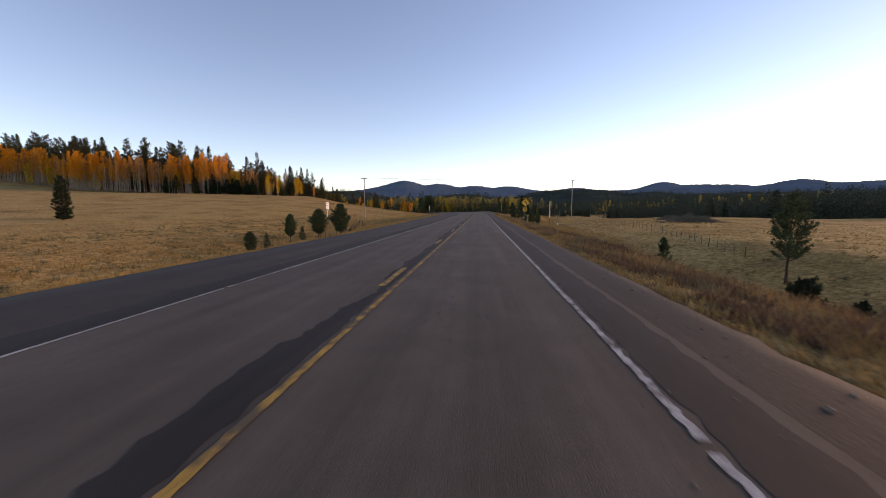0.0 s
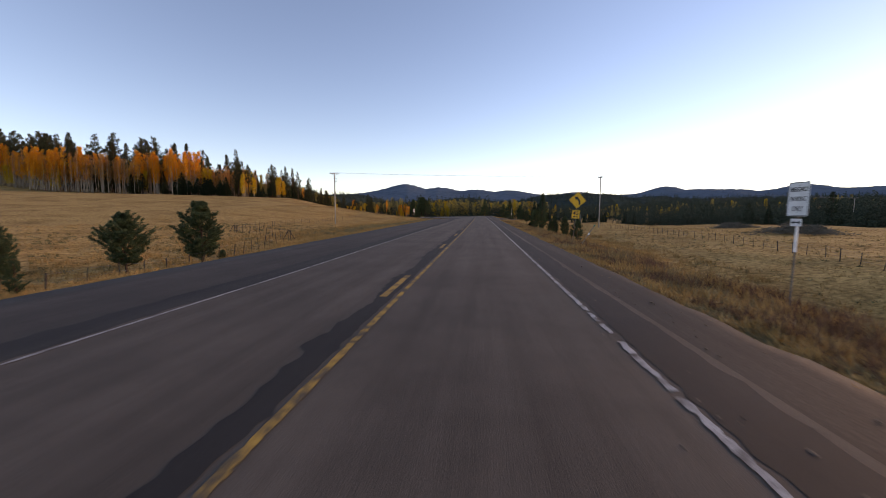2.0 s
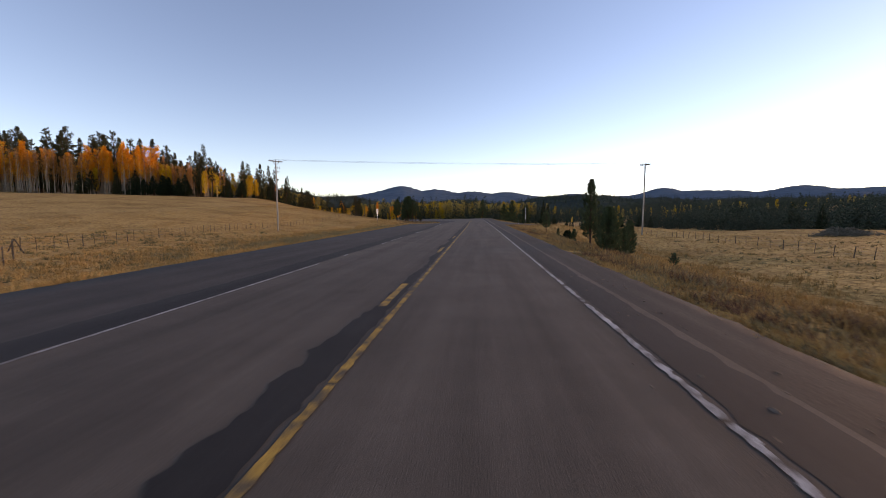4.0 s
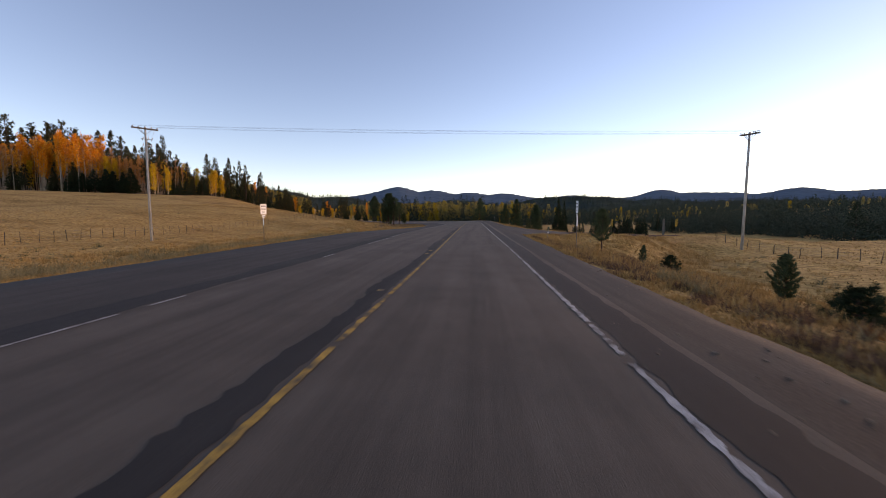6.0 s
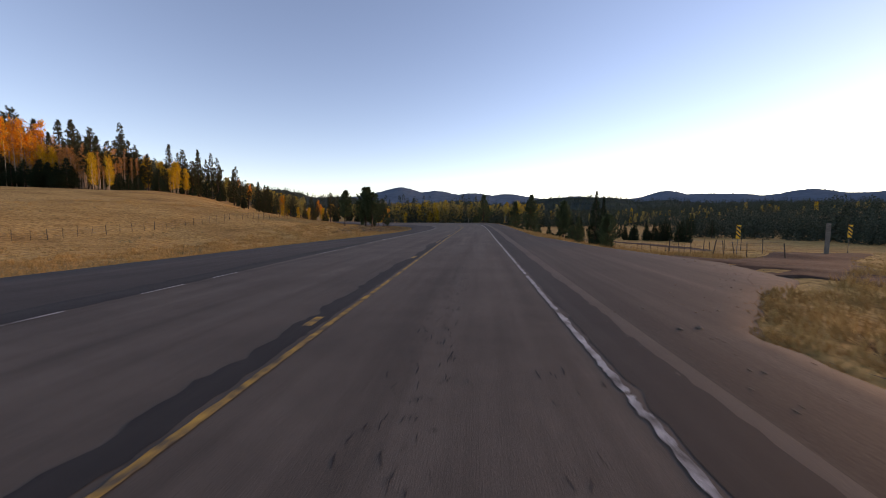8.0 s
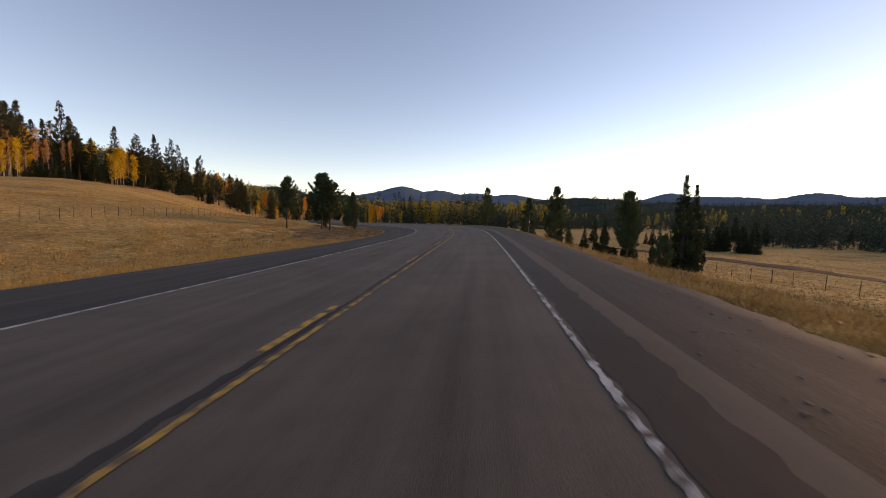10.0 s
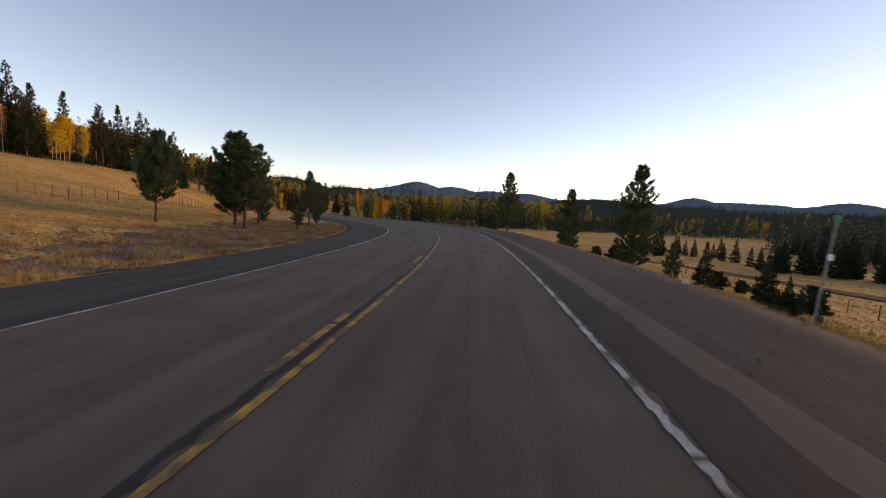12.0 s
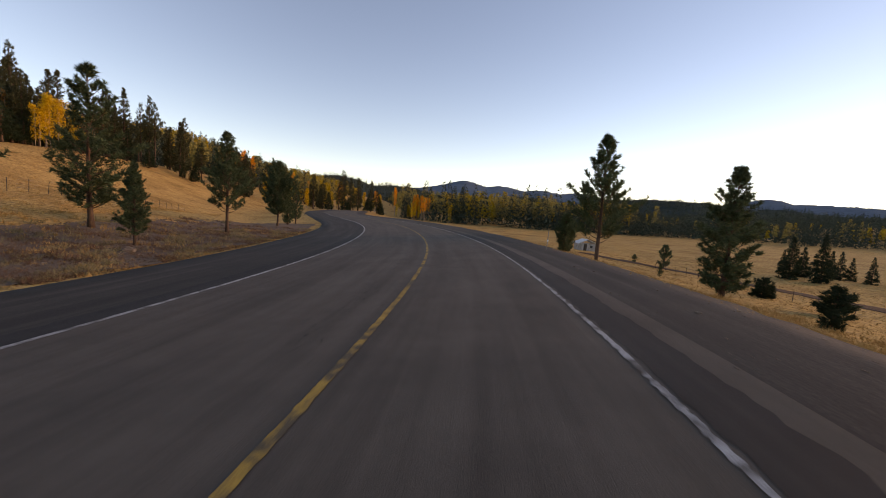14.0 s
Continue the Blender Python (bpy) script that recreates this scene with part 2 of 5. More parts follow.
def leafy(name, stops, rough=0.75, thin=0.25, random_by="island"):
    """Leaves, needles and grass: each piece takes its own tone, and lets some light through."""
    m, t, p = material(name)
    if random_by == "island":
        src = t.nodes.new("ShaderNodeNewGeometry").outputs["Random Per Island"]
    else:
        src = t.nodes.new("ShaderNodeObjectInfo").outputs["Random"]
    col = ramp(t, src, stops)
    co = t.nodes.new("ShaderNodeTexCoord")
    n = node(t, "ShaderNodeTexNoise", Scale=0.9, Detail=3.0)
    t.links.new(co.outputs["Object"], n.inputs[0])
    g = ramp(t, n.outputs[0], [(0.3, (0.32,) * 3), (0.7, (0.68,) * 3)])
    col = mixed(t, "OVERLAY", col, g, 0.8)
    t.links.new(col, p.inputs["Base Color"])
    p.inputs["Roughness"].default_value = rough
    p.inputs["Specular IOR Level"].default_value = 0.05
    if thin:
        tr = t.nodes.new("ShaderNodeBsdfTranslucent")
        t.links.new(col, tr.inputs[0])
        mx = node(t, "ShaderNodeMixShader", Fac=thin)
        t.links.new(p.outputs[0], mx.inputs[1])
        t.links.new(tr.outputs[0], mx.inputs[2])
        t.links.new(mx.outputs[0], t.nodes["Material Output"].inputs[0])
    return m


def painted(name, colour, rough=0.5, wear=0.12, scale=6.0, metal=0.0):
    m, t, p = material(name)
    co = t.nodes.new("ShaderNodeTexCoord")
    n = node(t, "ShaderNodeTexNoise", Scale=scale, Detail=6.0, Roughness=0.7)
    t.links.new(co.outputs["Object"], n.inputs[0])
    dark = tuple(c * (1 - 3 * wear) for c in colour)
    t.links.new(ramp(t, n.outputs[0], [(0.3, dark), (0.55, colour)]), p.inputs["Base Color"])
    p.inputs["Roughness"].default_value, p.inputs["Metallic"].default_value = rough, metal
    return m


def paving(name, dark, mid, light, fine=90.0):
    """Worn asphalt: long streaks along the lanes, blotches and stone speckle."""
    m, t, p = material(name)
    uv = t.nodes.new("ShaderNodeTexCoord")
    mp = node(t, "ShaderNodeMapping", Scale=(1.0, 0.035, 1.0))
    t.links.new(uv.outputs["UV"], mp.inputs[0])
    streak = node(t, "ShaderNodeTexNoise", Scale=1.6, Detail=5.0, Roughness=0.6)
    t.links.new(mp.outputs[0], streak.inputs[0])
    blotch = node(t, "ShaderNodeTexNoise", Scale=0.5, Detail=6.0, Roughness=0.7)
    stone = node(t, "ShaderNodeTexNoise", Scale=fine, Detail=2.0)
    chip = node(t, "ShaderNodeTexVoronoi", Scale=38.0)
    for n in (blotch, stone, chip):
        t.links.new(uv.outputs["UV"], n.inputs[0])
    col = ramp(t, streak.outputs[0], [(0.3, dark), (0.5, mid), (0.72, light)])
    col = mixed(t, "OVERLAY", col, ramp(t, blotch.outputs[0], [(0.3, (0.36,) * 3), (0.7, (0.62,) * 3)]), 0.8)
    col = mixed(t, "OVERLAY", col, ramp(t, stone.outputs[0], [(0.3, (0.22,) * 3), (0.7, (0.78,) * 3)]), 0.75)
    col = mixed(t, "MIX", col, (0.19, 0.17, 0.15), ramp(t, chip.outputs[0], [(0.05, (0.35,) * 3), (0.12, (0, 0, 0))]))
    t.links.new(col, p.inputs["Base Color"])
    p.inputs["Roughness"].default_value = 0.85
    p.inputs["Specular IOR Level"].default_value = 0.22
    bp = node(t, "ShaderNodeBump", Strength=0.5, Distance=0.008)
    t.links.new(stone.outputs[0], bp.inputs["Height"])
    t.links.new(bp.outputs[0], p.inputs["Normal"])
    return m


MEADOW = grainy("dry_meadow", [(0.28, (0.20, 0.118, 0.042)), (0.42, (0.32, 0.196, 0.070)), (0.58, (0.42, 0.266, 0.096)), (0.74, (0.27, 0.162, 0.060))], big=0.09, fine=2.2, bump=1.0, bump_scale=5.0, spec=0.03, speckle=0.48)
ASPHALT = paving("asphalt", (0.060, 0.048, 0.037), (0.084, 0.068, 0.053), (0.108, 0.088, 0.069))
SHOULDER = paving("shoulder_asphalt", (0.034, 0.028, 0.023), (0.048, 0.039, 0.032), (0.064, 0.053, 0.044))
SEAL = paving("sealed_asphalt", (0.017, 0.015, 0.014), (0.026, 0.023, 0.021), (0.040, 0.035, 0.031))
GRAVEL = paving("gravel", (0.020, 0.016, 0.013), (0.034, 0.028, 0.022), (0.062, 0.051, 0.041), 24.0)
WHITE_LINE = grainy("worn_white_line", [(0.38, (0.10, 0.09, 0.08)), (0.52, (0.33, 0.32, 0.305)), (0.74, (0.50, 0.49, 0.47))], big=2.5, fine=60, bump=0.2)
FADED_LINE = grainy("faded_white_line", [(0.34, (0.08, 0.073, 0.066)), (0.48, (0.27, 0.26, 0.245)), (0.7, (0.46, 0.45, 0.43))], big=1.6, fine=50, bump=0.2)
YELLOW_LINE = grainy("worn_yellow_line", [(0.42, (0.10, 0.075, 0.045)), (0.56, (0.36, 0.21, 0.045)), (0.76, (0.52, 0.31, 0.06))], big=3.2, fine=60, bump=0.2)
BARK = grainy("pine_bark", [(0.3, (0.035, 0.022, 0.015)), (0.6, (0.10, 0.06, 0.04)), (0.8, (0.16, 0.10, 0.065))], big=3, fine=18, stretch=(1, 1, 0.25), bump=1.0)
ASPEN_BARK = grainy("aspen_bark", [(0.25, (0.11, 0.09, 0.07)), (0.42, (0.32, 0.255, 0.19)), (0.75, (0.52, 0.43, 0.33))], big=0.9, fine=8, stretch=(1, 1, 0.6), bump=0.5)
NEEDLES = leafy("pine_needles", [(0.0, (0.042, 0.062, 0.034)), (0.5, (0.068, 0.096, 0.050)), (1.0, (0.110, 0.140, 0.068))])
SPRUCE_NEEDLES = leafy("spruce_needles", [(0.0, (0.018, 0.030, 0.018)), (0.5, (0.030, 0.046, 0.026)), (1.0, (0.050, 0.066, 0.034))])
RUSSET = leafy("russet_leaves", [(0.0, (0.30, 0.14, 0.045)), (0.5, (0.48, 0.22, 0.060)), (1.0, (0.66, 0.33, 0.08))], thin=0.4)
GOLD = leafy("golden_leaves", [(0.0, (0.38, 0.22, 0.015)), (0.4, (0.62, 0.39, 0.02)), (1.0, (0.76, 0.52, 0.05))], thin=0.4)
ORANGE = leafy("orange_leaves", [(0.0, (0.55, 0.19, 0.020)), (0.4, (0.80, 0.31, 0.024)), (0.75, (0.88, 0.42, 0.034)), (1.0, (0.92, 0.56, 0.06))], thin=0.5)
GREENISH = leafy("turning_leaves", [(0.0, (0.17, 0.15, 0.060)), (0.5, (0.27, 0.235, 0.085)), (1.0, (0.40, 0.32, 0.09))], thin=0.4)
# Darker copy of golden_leaves; shade on the far aspens is put into the colour.
FAR_GOLD = leafy("shaded_gold_leaves", [(0.0, (0.29, 0.19, 0.012)), (0.5, (0.40, 0.28, 0.02)), (1.0, (0.50, 0.37, 0.04))], thin=0.3)
STRAW = leafy("straw_grass", [(0.0, (0.26, 0.158, 0.057)), (0.5, (0.35, 0.220, 0.083)), (1.0, (0.42, 0.28, 0.112))], thin=0.1)
BANK_SOIL = grainy("bank_soil", [(0.3, (0.062, 0.040, 0.026)), (0.5, (0.105, 0.070, 0.045)), (0.75, (0.16, 0.112, 0.070))], big=0.35, fine=7, bump=1.0, bump_scale=9)
TUSSOCK = leafy("grey_tussocks", [(0.0, (0.085, 0.075, 0.040)), (0.5, (0.145, 0.125, 0.062)), (1.0, (0.22, 0.185, 0.09))], thin=0.1)
RUST = leafy("rusty_weeds", [(0.0, (0.075, 0.042, 0.030)), (0.5, (0.125, 0.074, 0.050)), (1.0, (0.20, 0.135, 0.085))], thin=0.2)
SAGE = leafy("grey_brush", [(0.0, (0.12, 0.11, 0.06)), (0.5, (0.20, 0.17, 0.09)), (1.0, (0.30, 0.25, 0.14))], thin=0.2)
# Lighter, warmer needles: evening light on the hill conifers is put into their tone.
HILL_NEEDLES = leafy("lit_hill_needles", [(0.0, (0.040, 0.044, 0.024)), (0.5, (0.064, 0.068, 0.034)), (1.0, (0.105, 0.100, 0.050))])
# Paler than spruce_needles, with some distance haze put into the colour.
FAR_WOOD = leafy("far_conifers", [(0.0, (0.034, 0.046, 0.034)), (0.5, (0.050, 0.064, 0.046)), (1.0, (0.078, 0.090, 0.058))], thin=0.0)
# Bluish tones put the distance haze into the ridge forest's colour.
RIDGE = grainy("hazed_ridge", [(0.35, (0.084, 0.118, 0.156)), (0.5, (0.100, 0.134, 0.172)), (0.65, (0.116, 0.150, 0.186))], big=0.004, fine=0.03, speckle=0.12, bump=0.0, rough=1.0, spec=0.0)
NEAR_HILL = grainy("near_wooded_hill", [(0.35, (0.032, 0.046, 0.044)), (0.5, (0.046, 0.060, 0.052)), (0.65, (0.072, 0.080, 0.058))], big=0.012, fine=0.12, speckle=0.25, bump=0.0, rough=1.0, spec=0.0)
POLE_WOOD = grainy("weathered_pole", [(0.3, (0.28, 0.25, 0.22)), (0.55, (0.40, 0.37, 0.33)), (0.8, (0.50, 0.47, 0.43))], big=2, fine=14, stretch=(1, 1, 0.1), bump=0.6)
ARM_WOOD = grainy("dark_arm_wood", [(0.3, (0.10, 0.085, 0.07)), (0.6, (0.17, 0.145, 0.12)), (0.8, (0.24, 0.21, 0.18))], big=3, fine=20, stretch=(0.2, 1, 1), bump=0.5)
BRUSH_WOOD = grainy("grey_brushwood", [(0.3, (0.09, 0.08, 0.062)), (0.6, (0.15, 0.135, 0.105)), (0.8, (0.21, 0.19, 0.15))], big=0.8, fine=9, bump=0.5)
POST_WOOD = grainy("grey_fence_wood", [(0.3, (0.04, 0.03, 0.023)), (0.6, (0.085, 0.065, 0.05)), (0.8, (0.13, 0.10, 0.08))], big=4, fine=25, stretch=(1, 1, 0.15), bump=0.6)
STEEL = grainy("galvanised_steel", [(0.3, (0.28, 0.28, 0.28)), (0.6, (0.40, 0.40, 0.40)), (0.8, (0.48, 0.48, 0.47))], big=6, fine=30, bump=0.1, rough=0.5, metal=0.6)
POST_GREY = grainy("galvanised_post", [(0.3, (0.13, 0.14, 0.125)), (0.7, (0.24, 0.25, 0.23))], big=6, fine=60, rough=0.6, bump=0.1)
POST_STEEL = grainy("weathered_steel", [(0.3, (0.09, 0.075, 0.062)), (0.6, (0.15, 0.13, 0.11)), (0.8, (0.20, 0.18, 0.16))], big=6, fine=30, bump=0.1, rough=0.7, metal=0.1)
WIRE = painted("dull_wire", (0.24, 0.24, 0.26), rough=0.5, metal=0.5)
SIGN_WHITE = painted("sign_white", (0.74, 0.74, 0.72), rough=0.45, wear=0.05)
SIGN_YELLOW = painted("sign_yellow", (0.80, 0.42, 0.01), rough=0.45, wear=0.05)
SIGN_BLACK = painted("sign_black", (0.02, 0.02, 0.02), rough=0.5)
PORCELAIN = painted("insulator_glaze", (0.30, 0.27, 0.24), rough=0.25)
REFLECTOR = painted("reflector_white", (0.80, 0.80, 0.80), rough=0.3)
GREEN_CAP = painted("green_plastic", (0.03, 0.22, 0.12), rough=0.5)
ROCK = grainy("field_stone", [(0.3, (0.085, 0.066, 0.050)), (0.6, (0.16, 0.125, 0.095)), (0.8, (0.25, 0.20, 0.155))], big=1.5, fine=12, bump=0.8)
HUT_WALL = grainy("weathered_boards", [(0.3, (0.25, 0.22, 0.19)), (0.7, (0.45, 0.42, 0.38))], big=2, fine=12, stretch=(1, 1, 0.2), bump=0.4)
HUT_ROOF = grainy("tin_roof", [(0.3, (0.45, 0.44, 0.43)), (0.7, (0.62, 0.61, 0.60))], big=1.2, fine=8, rough=0.5, metal=0.3, bump=0.1)
PALE_STONE = grainy("pale_stone", [(0.35, (0.34, 0.32, 0.29)), (0.65, (0.58, 0.56, 0.52))], big=12, fine=90, bump=0.4)
DIRT = grainy("red_dirt", [(0.3, (0.044, 0.026, 0.018)), (0.6, (0.072, 0.044, 0.031)), (0.8, (0.110, 0.075, 0.055))], big=0.5, fine=8, bump=0.7, rough=1.0, spec=0.08)

# ---- the ground, one sheet to the horizon ----
def ground():
    fx = np.concatenate([-np.geomspace(3200, 62, 34), np.arange(-60, 66, 1.1), np.geomspace(68, 3200, 32)])
    fy = np.concatenate([-np.geomspace(600, 22, 12), np.arange(-20, 336, 1.4), np.geomspace(338, 4200, 40)])
    gx, gy = np.meshgrid(fx, fy)
    z = height(gx.ravel(), gy.ravel())
    v = np.stack([gx.ravel(), gy.ravel(), z], 1)
    w = len(fx)
    i, j = np.meshgrid(np.arange(len(fy) - 1), np.arange(w - 1), indexing="ij")
    a = (i * w + j).ravel()
    f = np.stack([a, a + 1, a + w + 1, a + w], 1)
    structure("ground", mesh_of("ground", v, f, MEADOW, True), "dry golden meadow ground rolling up to wooded hills", "meadow")


ground()


# ---- road, shoulders, seal strips, lines ----
def strip(u0, u1, s0, s1, ds, lift, material, n=1, ragged=0.0, seed=0, keep=None, skirt=0):
    """A strip of paving between two lines; keep(s) leaves gaps in it; skirt: the side, -1 or 1, on which it slopes into the ground."""
    r = np.random.RandomState(seed)
    s = np.arange(s0, s1 + ds * 0.5, ds)
    a = u0(s) if callable(u0) else np.full(s.shape, u0)
    b = u1(s) if callable(u1) else np.full(s.shape, u1)
    if ragged:
        a = a + r.normal(0, ragged, s.shape)
        b = b + r.normal(0, ragged, s.shape)
    k = np.linspace(0, 1, n + 1)
    u = a[:, None] * (1 - k) + b[:, None] * k
    if skirt:
        edge = u[:, -1:] + 0.7 if skirt > 0 else u[:, :1] - 0.7
        u = np.hstack([u, edge] if skirt > 0 else [edge, u])
        n += 1
    ssx = np.repeat(s[:, None], n + 1, 1)
    v = road_point(ssx.ravel(), u.ravel(), lift)
    if skirt:
        v.reshape(len(s), n + 1, 3)[:, -1 if skirt > 0 else 0, 2] -= 0.38
    uv = np.stack([u.ravel(), ssx.ravel()], 1)
    i, j = np.meshgrid(np.arange(len(s) - 1), np.arange(n), indexing="ij")
    if keep is not None:
        ok = keep(s[:-1] + ds / 2)
        i, j = i[ok], j[ok]
    q = (i * (n + 1) + j).ravel()
    f = np.stack([q, q + 1, q + n + 2, q + n + 1], 1)
    return mesh_of("strip", v, f, material, True, uv)


def inner(s):
    return u_left_line(s) - 0.62


structure("road", strip(inner, 2.4, -70, 420, 1.0, 0, ASPHALT, 6), "worn grey-brown asphalt two-lane road", "road")
structure("shoulder_bend", strip(u_left_edge, lambda s: inner(s) + 0.16, 148, 420, 0.5, -0.005, GRAVEL, 4, 0.03, 4, None, -1), "dark brown gravel shoulder inside the bend", "road shoulder")
structure("shoulder_paved", strip(u_left_edge, lambda s: inner(s) + 0.16, -70, 148, 0.5, -0.005, SHOULDER, 4, 0.03, 2, None, -1), "wide dark asphalt shoulder beside the opposite lane", "road shoulder")
structure("shoulder_gravel", strip(2.22, u_right_edge, -70, 420, 0.5, -0.005, GRAVEL, 5, 0.04, 3, None, 1), "brown gravel shoulder and dirt turn-off beside the road", "road shoulder")


def patchy(seed, share, size):
    r = np.random.RandomState(seed)
    knots = np.arange(-100, 460, size)
    vals = r.rand(len(knots))
    return lambda s: np.interp(s, knots, vals) < share


def uneven(s, seed):
    """A ragged width from 0.02 to 1 that comes and goes along the road."""
    r = np.random.RandomState(seed)
    k = np.arange(-100, 460, 2.1)
    a = np.clip(r.normal(0.78, 0.34, len(k)), 0.05, 1)
    f, g = np.arange(-100, 460, 0.42), np.arange(-100, 460, 0.15)
    return np.clip(np.interp(s, k, a) * np.interp(s, f, r.uniform(0.7, 1.12, len(f))) * np.interp(s, g, r.uniform(0.85, 1.1, len(g))), 0.02, 1)


structure("seal_right", strip(lambda s: u_right_line(s) + 0.10, lambda s: u_right_line(s) + 0.66 + 0.10 * uneven(s, 31), -70, 330, 0.2, 0.004, SEAL, 1, 0.02, 5),
          "black sealed strip outside the white edge line", "road seal")
structure("seal_centre", strip(lambda s: u_yellow(s) - 0.12 - np.interp(s, [146, 154], [0.50, 0.12]) * (0.15 + 0.85 * uneven(s, 4)), lambda s: u_yellow(s) - 0.11, -70, 205, 0.15, 0.004, SEAL, 1, 0.018, 6),
          "black sealed strip along the yellow centre line", "road seal")
structure("seal_left", strip(lambda s: u_left_line(s) - 0.10 - 0.75 * (0.65 + 0.35 * uneven(s, 9)), lambda s: u_left_line(s) - 0.06 + 0.05 * np.sin(s * 0.5), -70, 330, 0.2, 0.004, SEAL, 1, 0.02, 7),
          "black sealed strip beside the far edge line", "road seal")
structure("edge_line_right", strip(lambda s: u_right_line(s) - 0.04, lambda s: u_right_line(s) + 0.04, -70, 330, 0.07, 0.008, WHITE_LINE, 1, 0.012, 8, patchy(11, 0.90, 0.22)),
          "worn white edge line with ragged margins", "road marking")
structure("edge_line_left", strip(lambda s: u_left_line(s) - 0.03, lambda s: u_left_line(s) + 0.03, -70, 150, 0.1, 0.008, FADED_LINE, 1, 0.004, 9, lambda s: np.where(s < 72, patchy(13, 0.95, 0.25)(s), patchy(14, 0.42, 1.1)(s))),
          "faded white edge line with long gaps", "road marking")
structure("edge_line_curve", strip(lambda s: u_left_line(s) - 0.07, lambda s: u_left_line(s) + 0.07, 150, 330, 0.3, 0.008, WHITE_LINE, 1, 0.004, 10),
          "clear white edge line round the inside of the bend", "road marking")
structure("centre_line", strip(lambda s: u_yellow(s) - np.interp(s, [150, 200], [0.045, 0.06]), lambda s: u_yellow(s) + np.interp(s, [150, 200], [0.045, 0.06]), -70, 330, 0.07, 0.008, YELLOW_LINE, 1, 0.006, 12, lambda s: np.where(s < 160, patchy(17, 0.93, 0.17)(s), s > 0)),
          "worn solid yellow centre line", "road marking")


def dashes():
    for k in range(-6, 20):
        a = 7.7 + k * 9.78
        ob = structure("passing_dash", strip(lambda s: u_yellow(s) - 0.36, lambda s: u_yellow(s) - 0.22, a, a + 2.5, 0.1, 0.008, YELLOW_LINE, 1, 0.005, 40 + k, patchy(60 + k, 0.3 if 92 < a < 142 else 0.85, 0.4)),
                       "short worn yellow passing dash beside the centre line", "road marking")
        tagged(ob, group="passing dashes")


dashes()


def crack_line(p, w, name, label):
    """A dark line through points (s, u)."""
    p = np.array(p)
    d = np.gradient(p, axis=0)
    d /= np.linalg.norm(d, axis=1)[:, None] + 1e-9
    nrm = np.stack([-d[:, 1], d[:, 0]], 1) * w[:, None]
    ed = np.concatenate([p + nrm, p - nrm])
    i, n = np.arange(len(p) - 1), len(p)
    return structure(name, mesh_of("crack", road_point(ed[:, 0], ed[:, 1], 0.004), np.stack([i, i + 1, i + 1 + n, i + n], 1), SEAL, False, ed[:, ::-1]), label, "road crack")


def cracks():
    """Cracks right across the road, and crazed patches along the wheel tracks."""
    r = np.random.RandomState(21)
    for s, u0, u1 in ((30.5, -5.0, 1.4), (20.6, -0.2, 1.4), (74.0, -5.0, 1.4), (142.0, -5.5, 1.3)):
        u = np.arange(u0, u1, 0.3)
        tagged(crack_line(np.stack([s + np.cumsum(r.normal(0, 0.05, len(u))), u], 1), r.uniform(0.004, 0.013, len(u)), "sealed_crack", "thin dark crack across the road"), group="road cracks")
    for s0, s1, u0, wide, n in ((122, 141, -0.42, 0.34, 300), (168, 178, -0.5, 0.25, 70), (215, 232, -3.15, 0.22, 120), (112, 124, 0.95, 0.25, 60), (4, 14, -0.3, 0.7, 60)):
        v, f = [], []
        for k in range(n):
            s, u, ln = r.uniform(s0, s1), u0 + r.normal(0, wide * 0.5), r.uniform(0.03, 0.13)
            a, w = r.choice([0.2, 1.3, -0.5, 2.3]) + r.normal(0, 0.25), r.uniform(0.003, 0.009)
            q = np.linspace(-1, 1, 4)
            ps, pu = s + q * ln * math.cos(a) + r.normal(0, 0.03, 4), u + q * ln * 0.5 * math.sin(a) + r.normal(0, 0.02, 4)
            ed = np.concatenate([np.stack([ps, pu + w], 1), np.stack([ps + w, pu - w], 1)])
            i = np.arange(3) + len(v) * 8
            v.append(ed)
            f.append(np.stack([i, i + 1, i + 5, i + 4], 1))
        v = np.vstack(v)
        ob = structure("crazed_patch", mesh_of("crazed_patch", road_point(v[:, 0], v[:, 1], 0.004), np.vstack(f), SEAL, False, v[:, ::-1]), "patch of crazed dark cracks in the lane", "road crack")
        tagged(ob, group="crazed patches")


cracks()


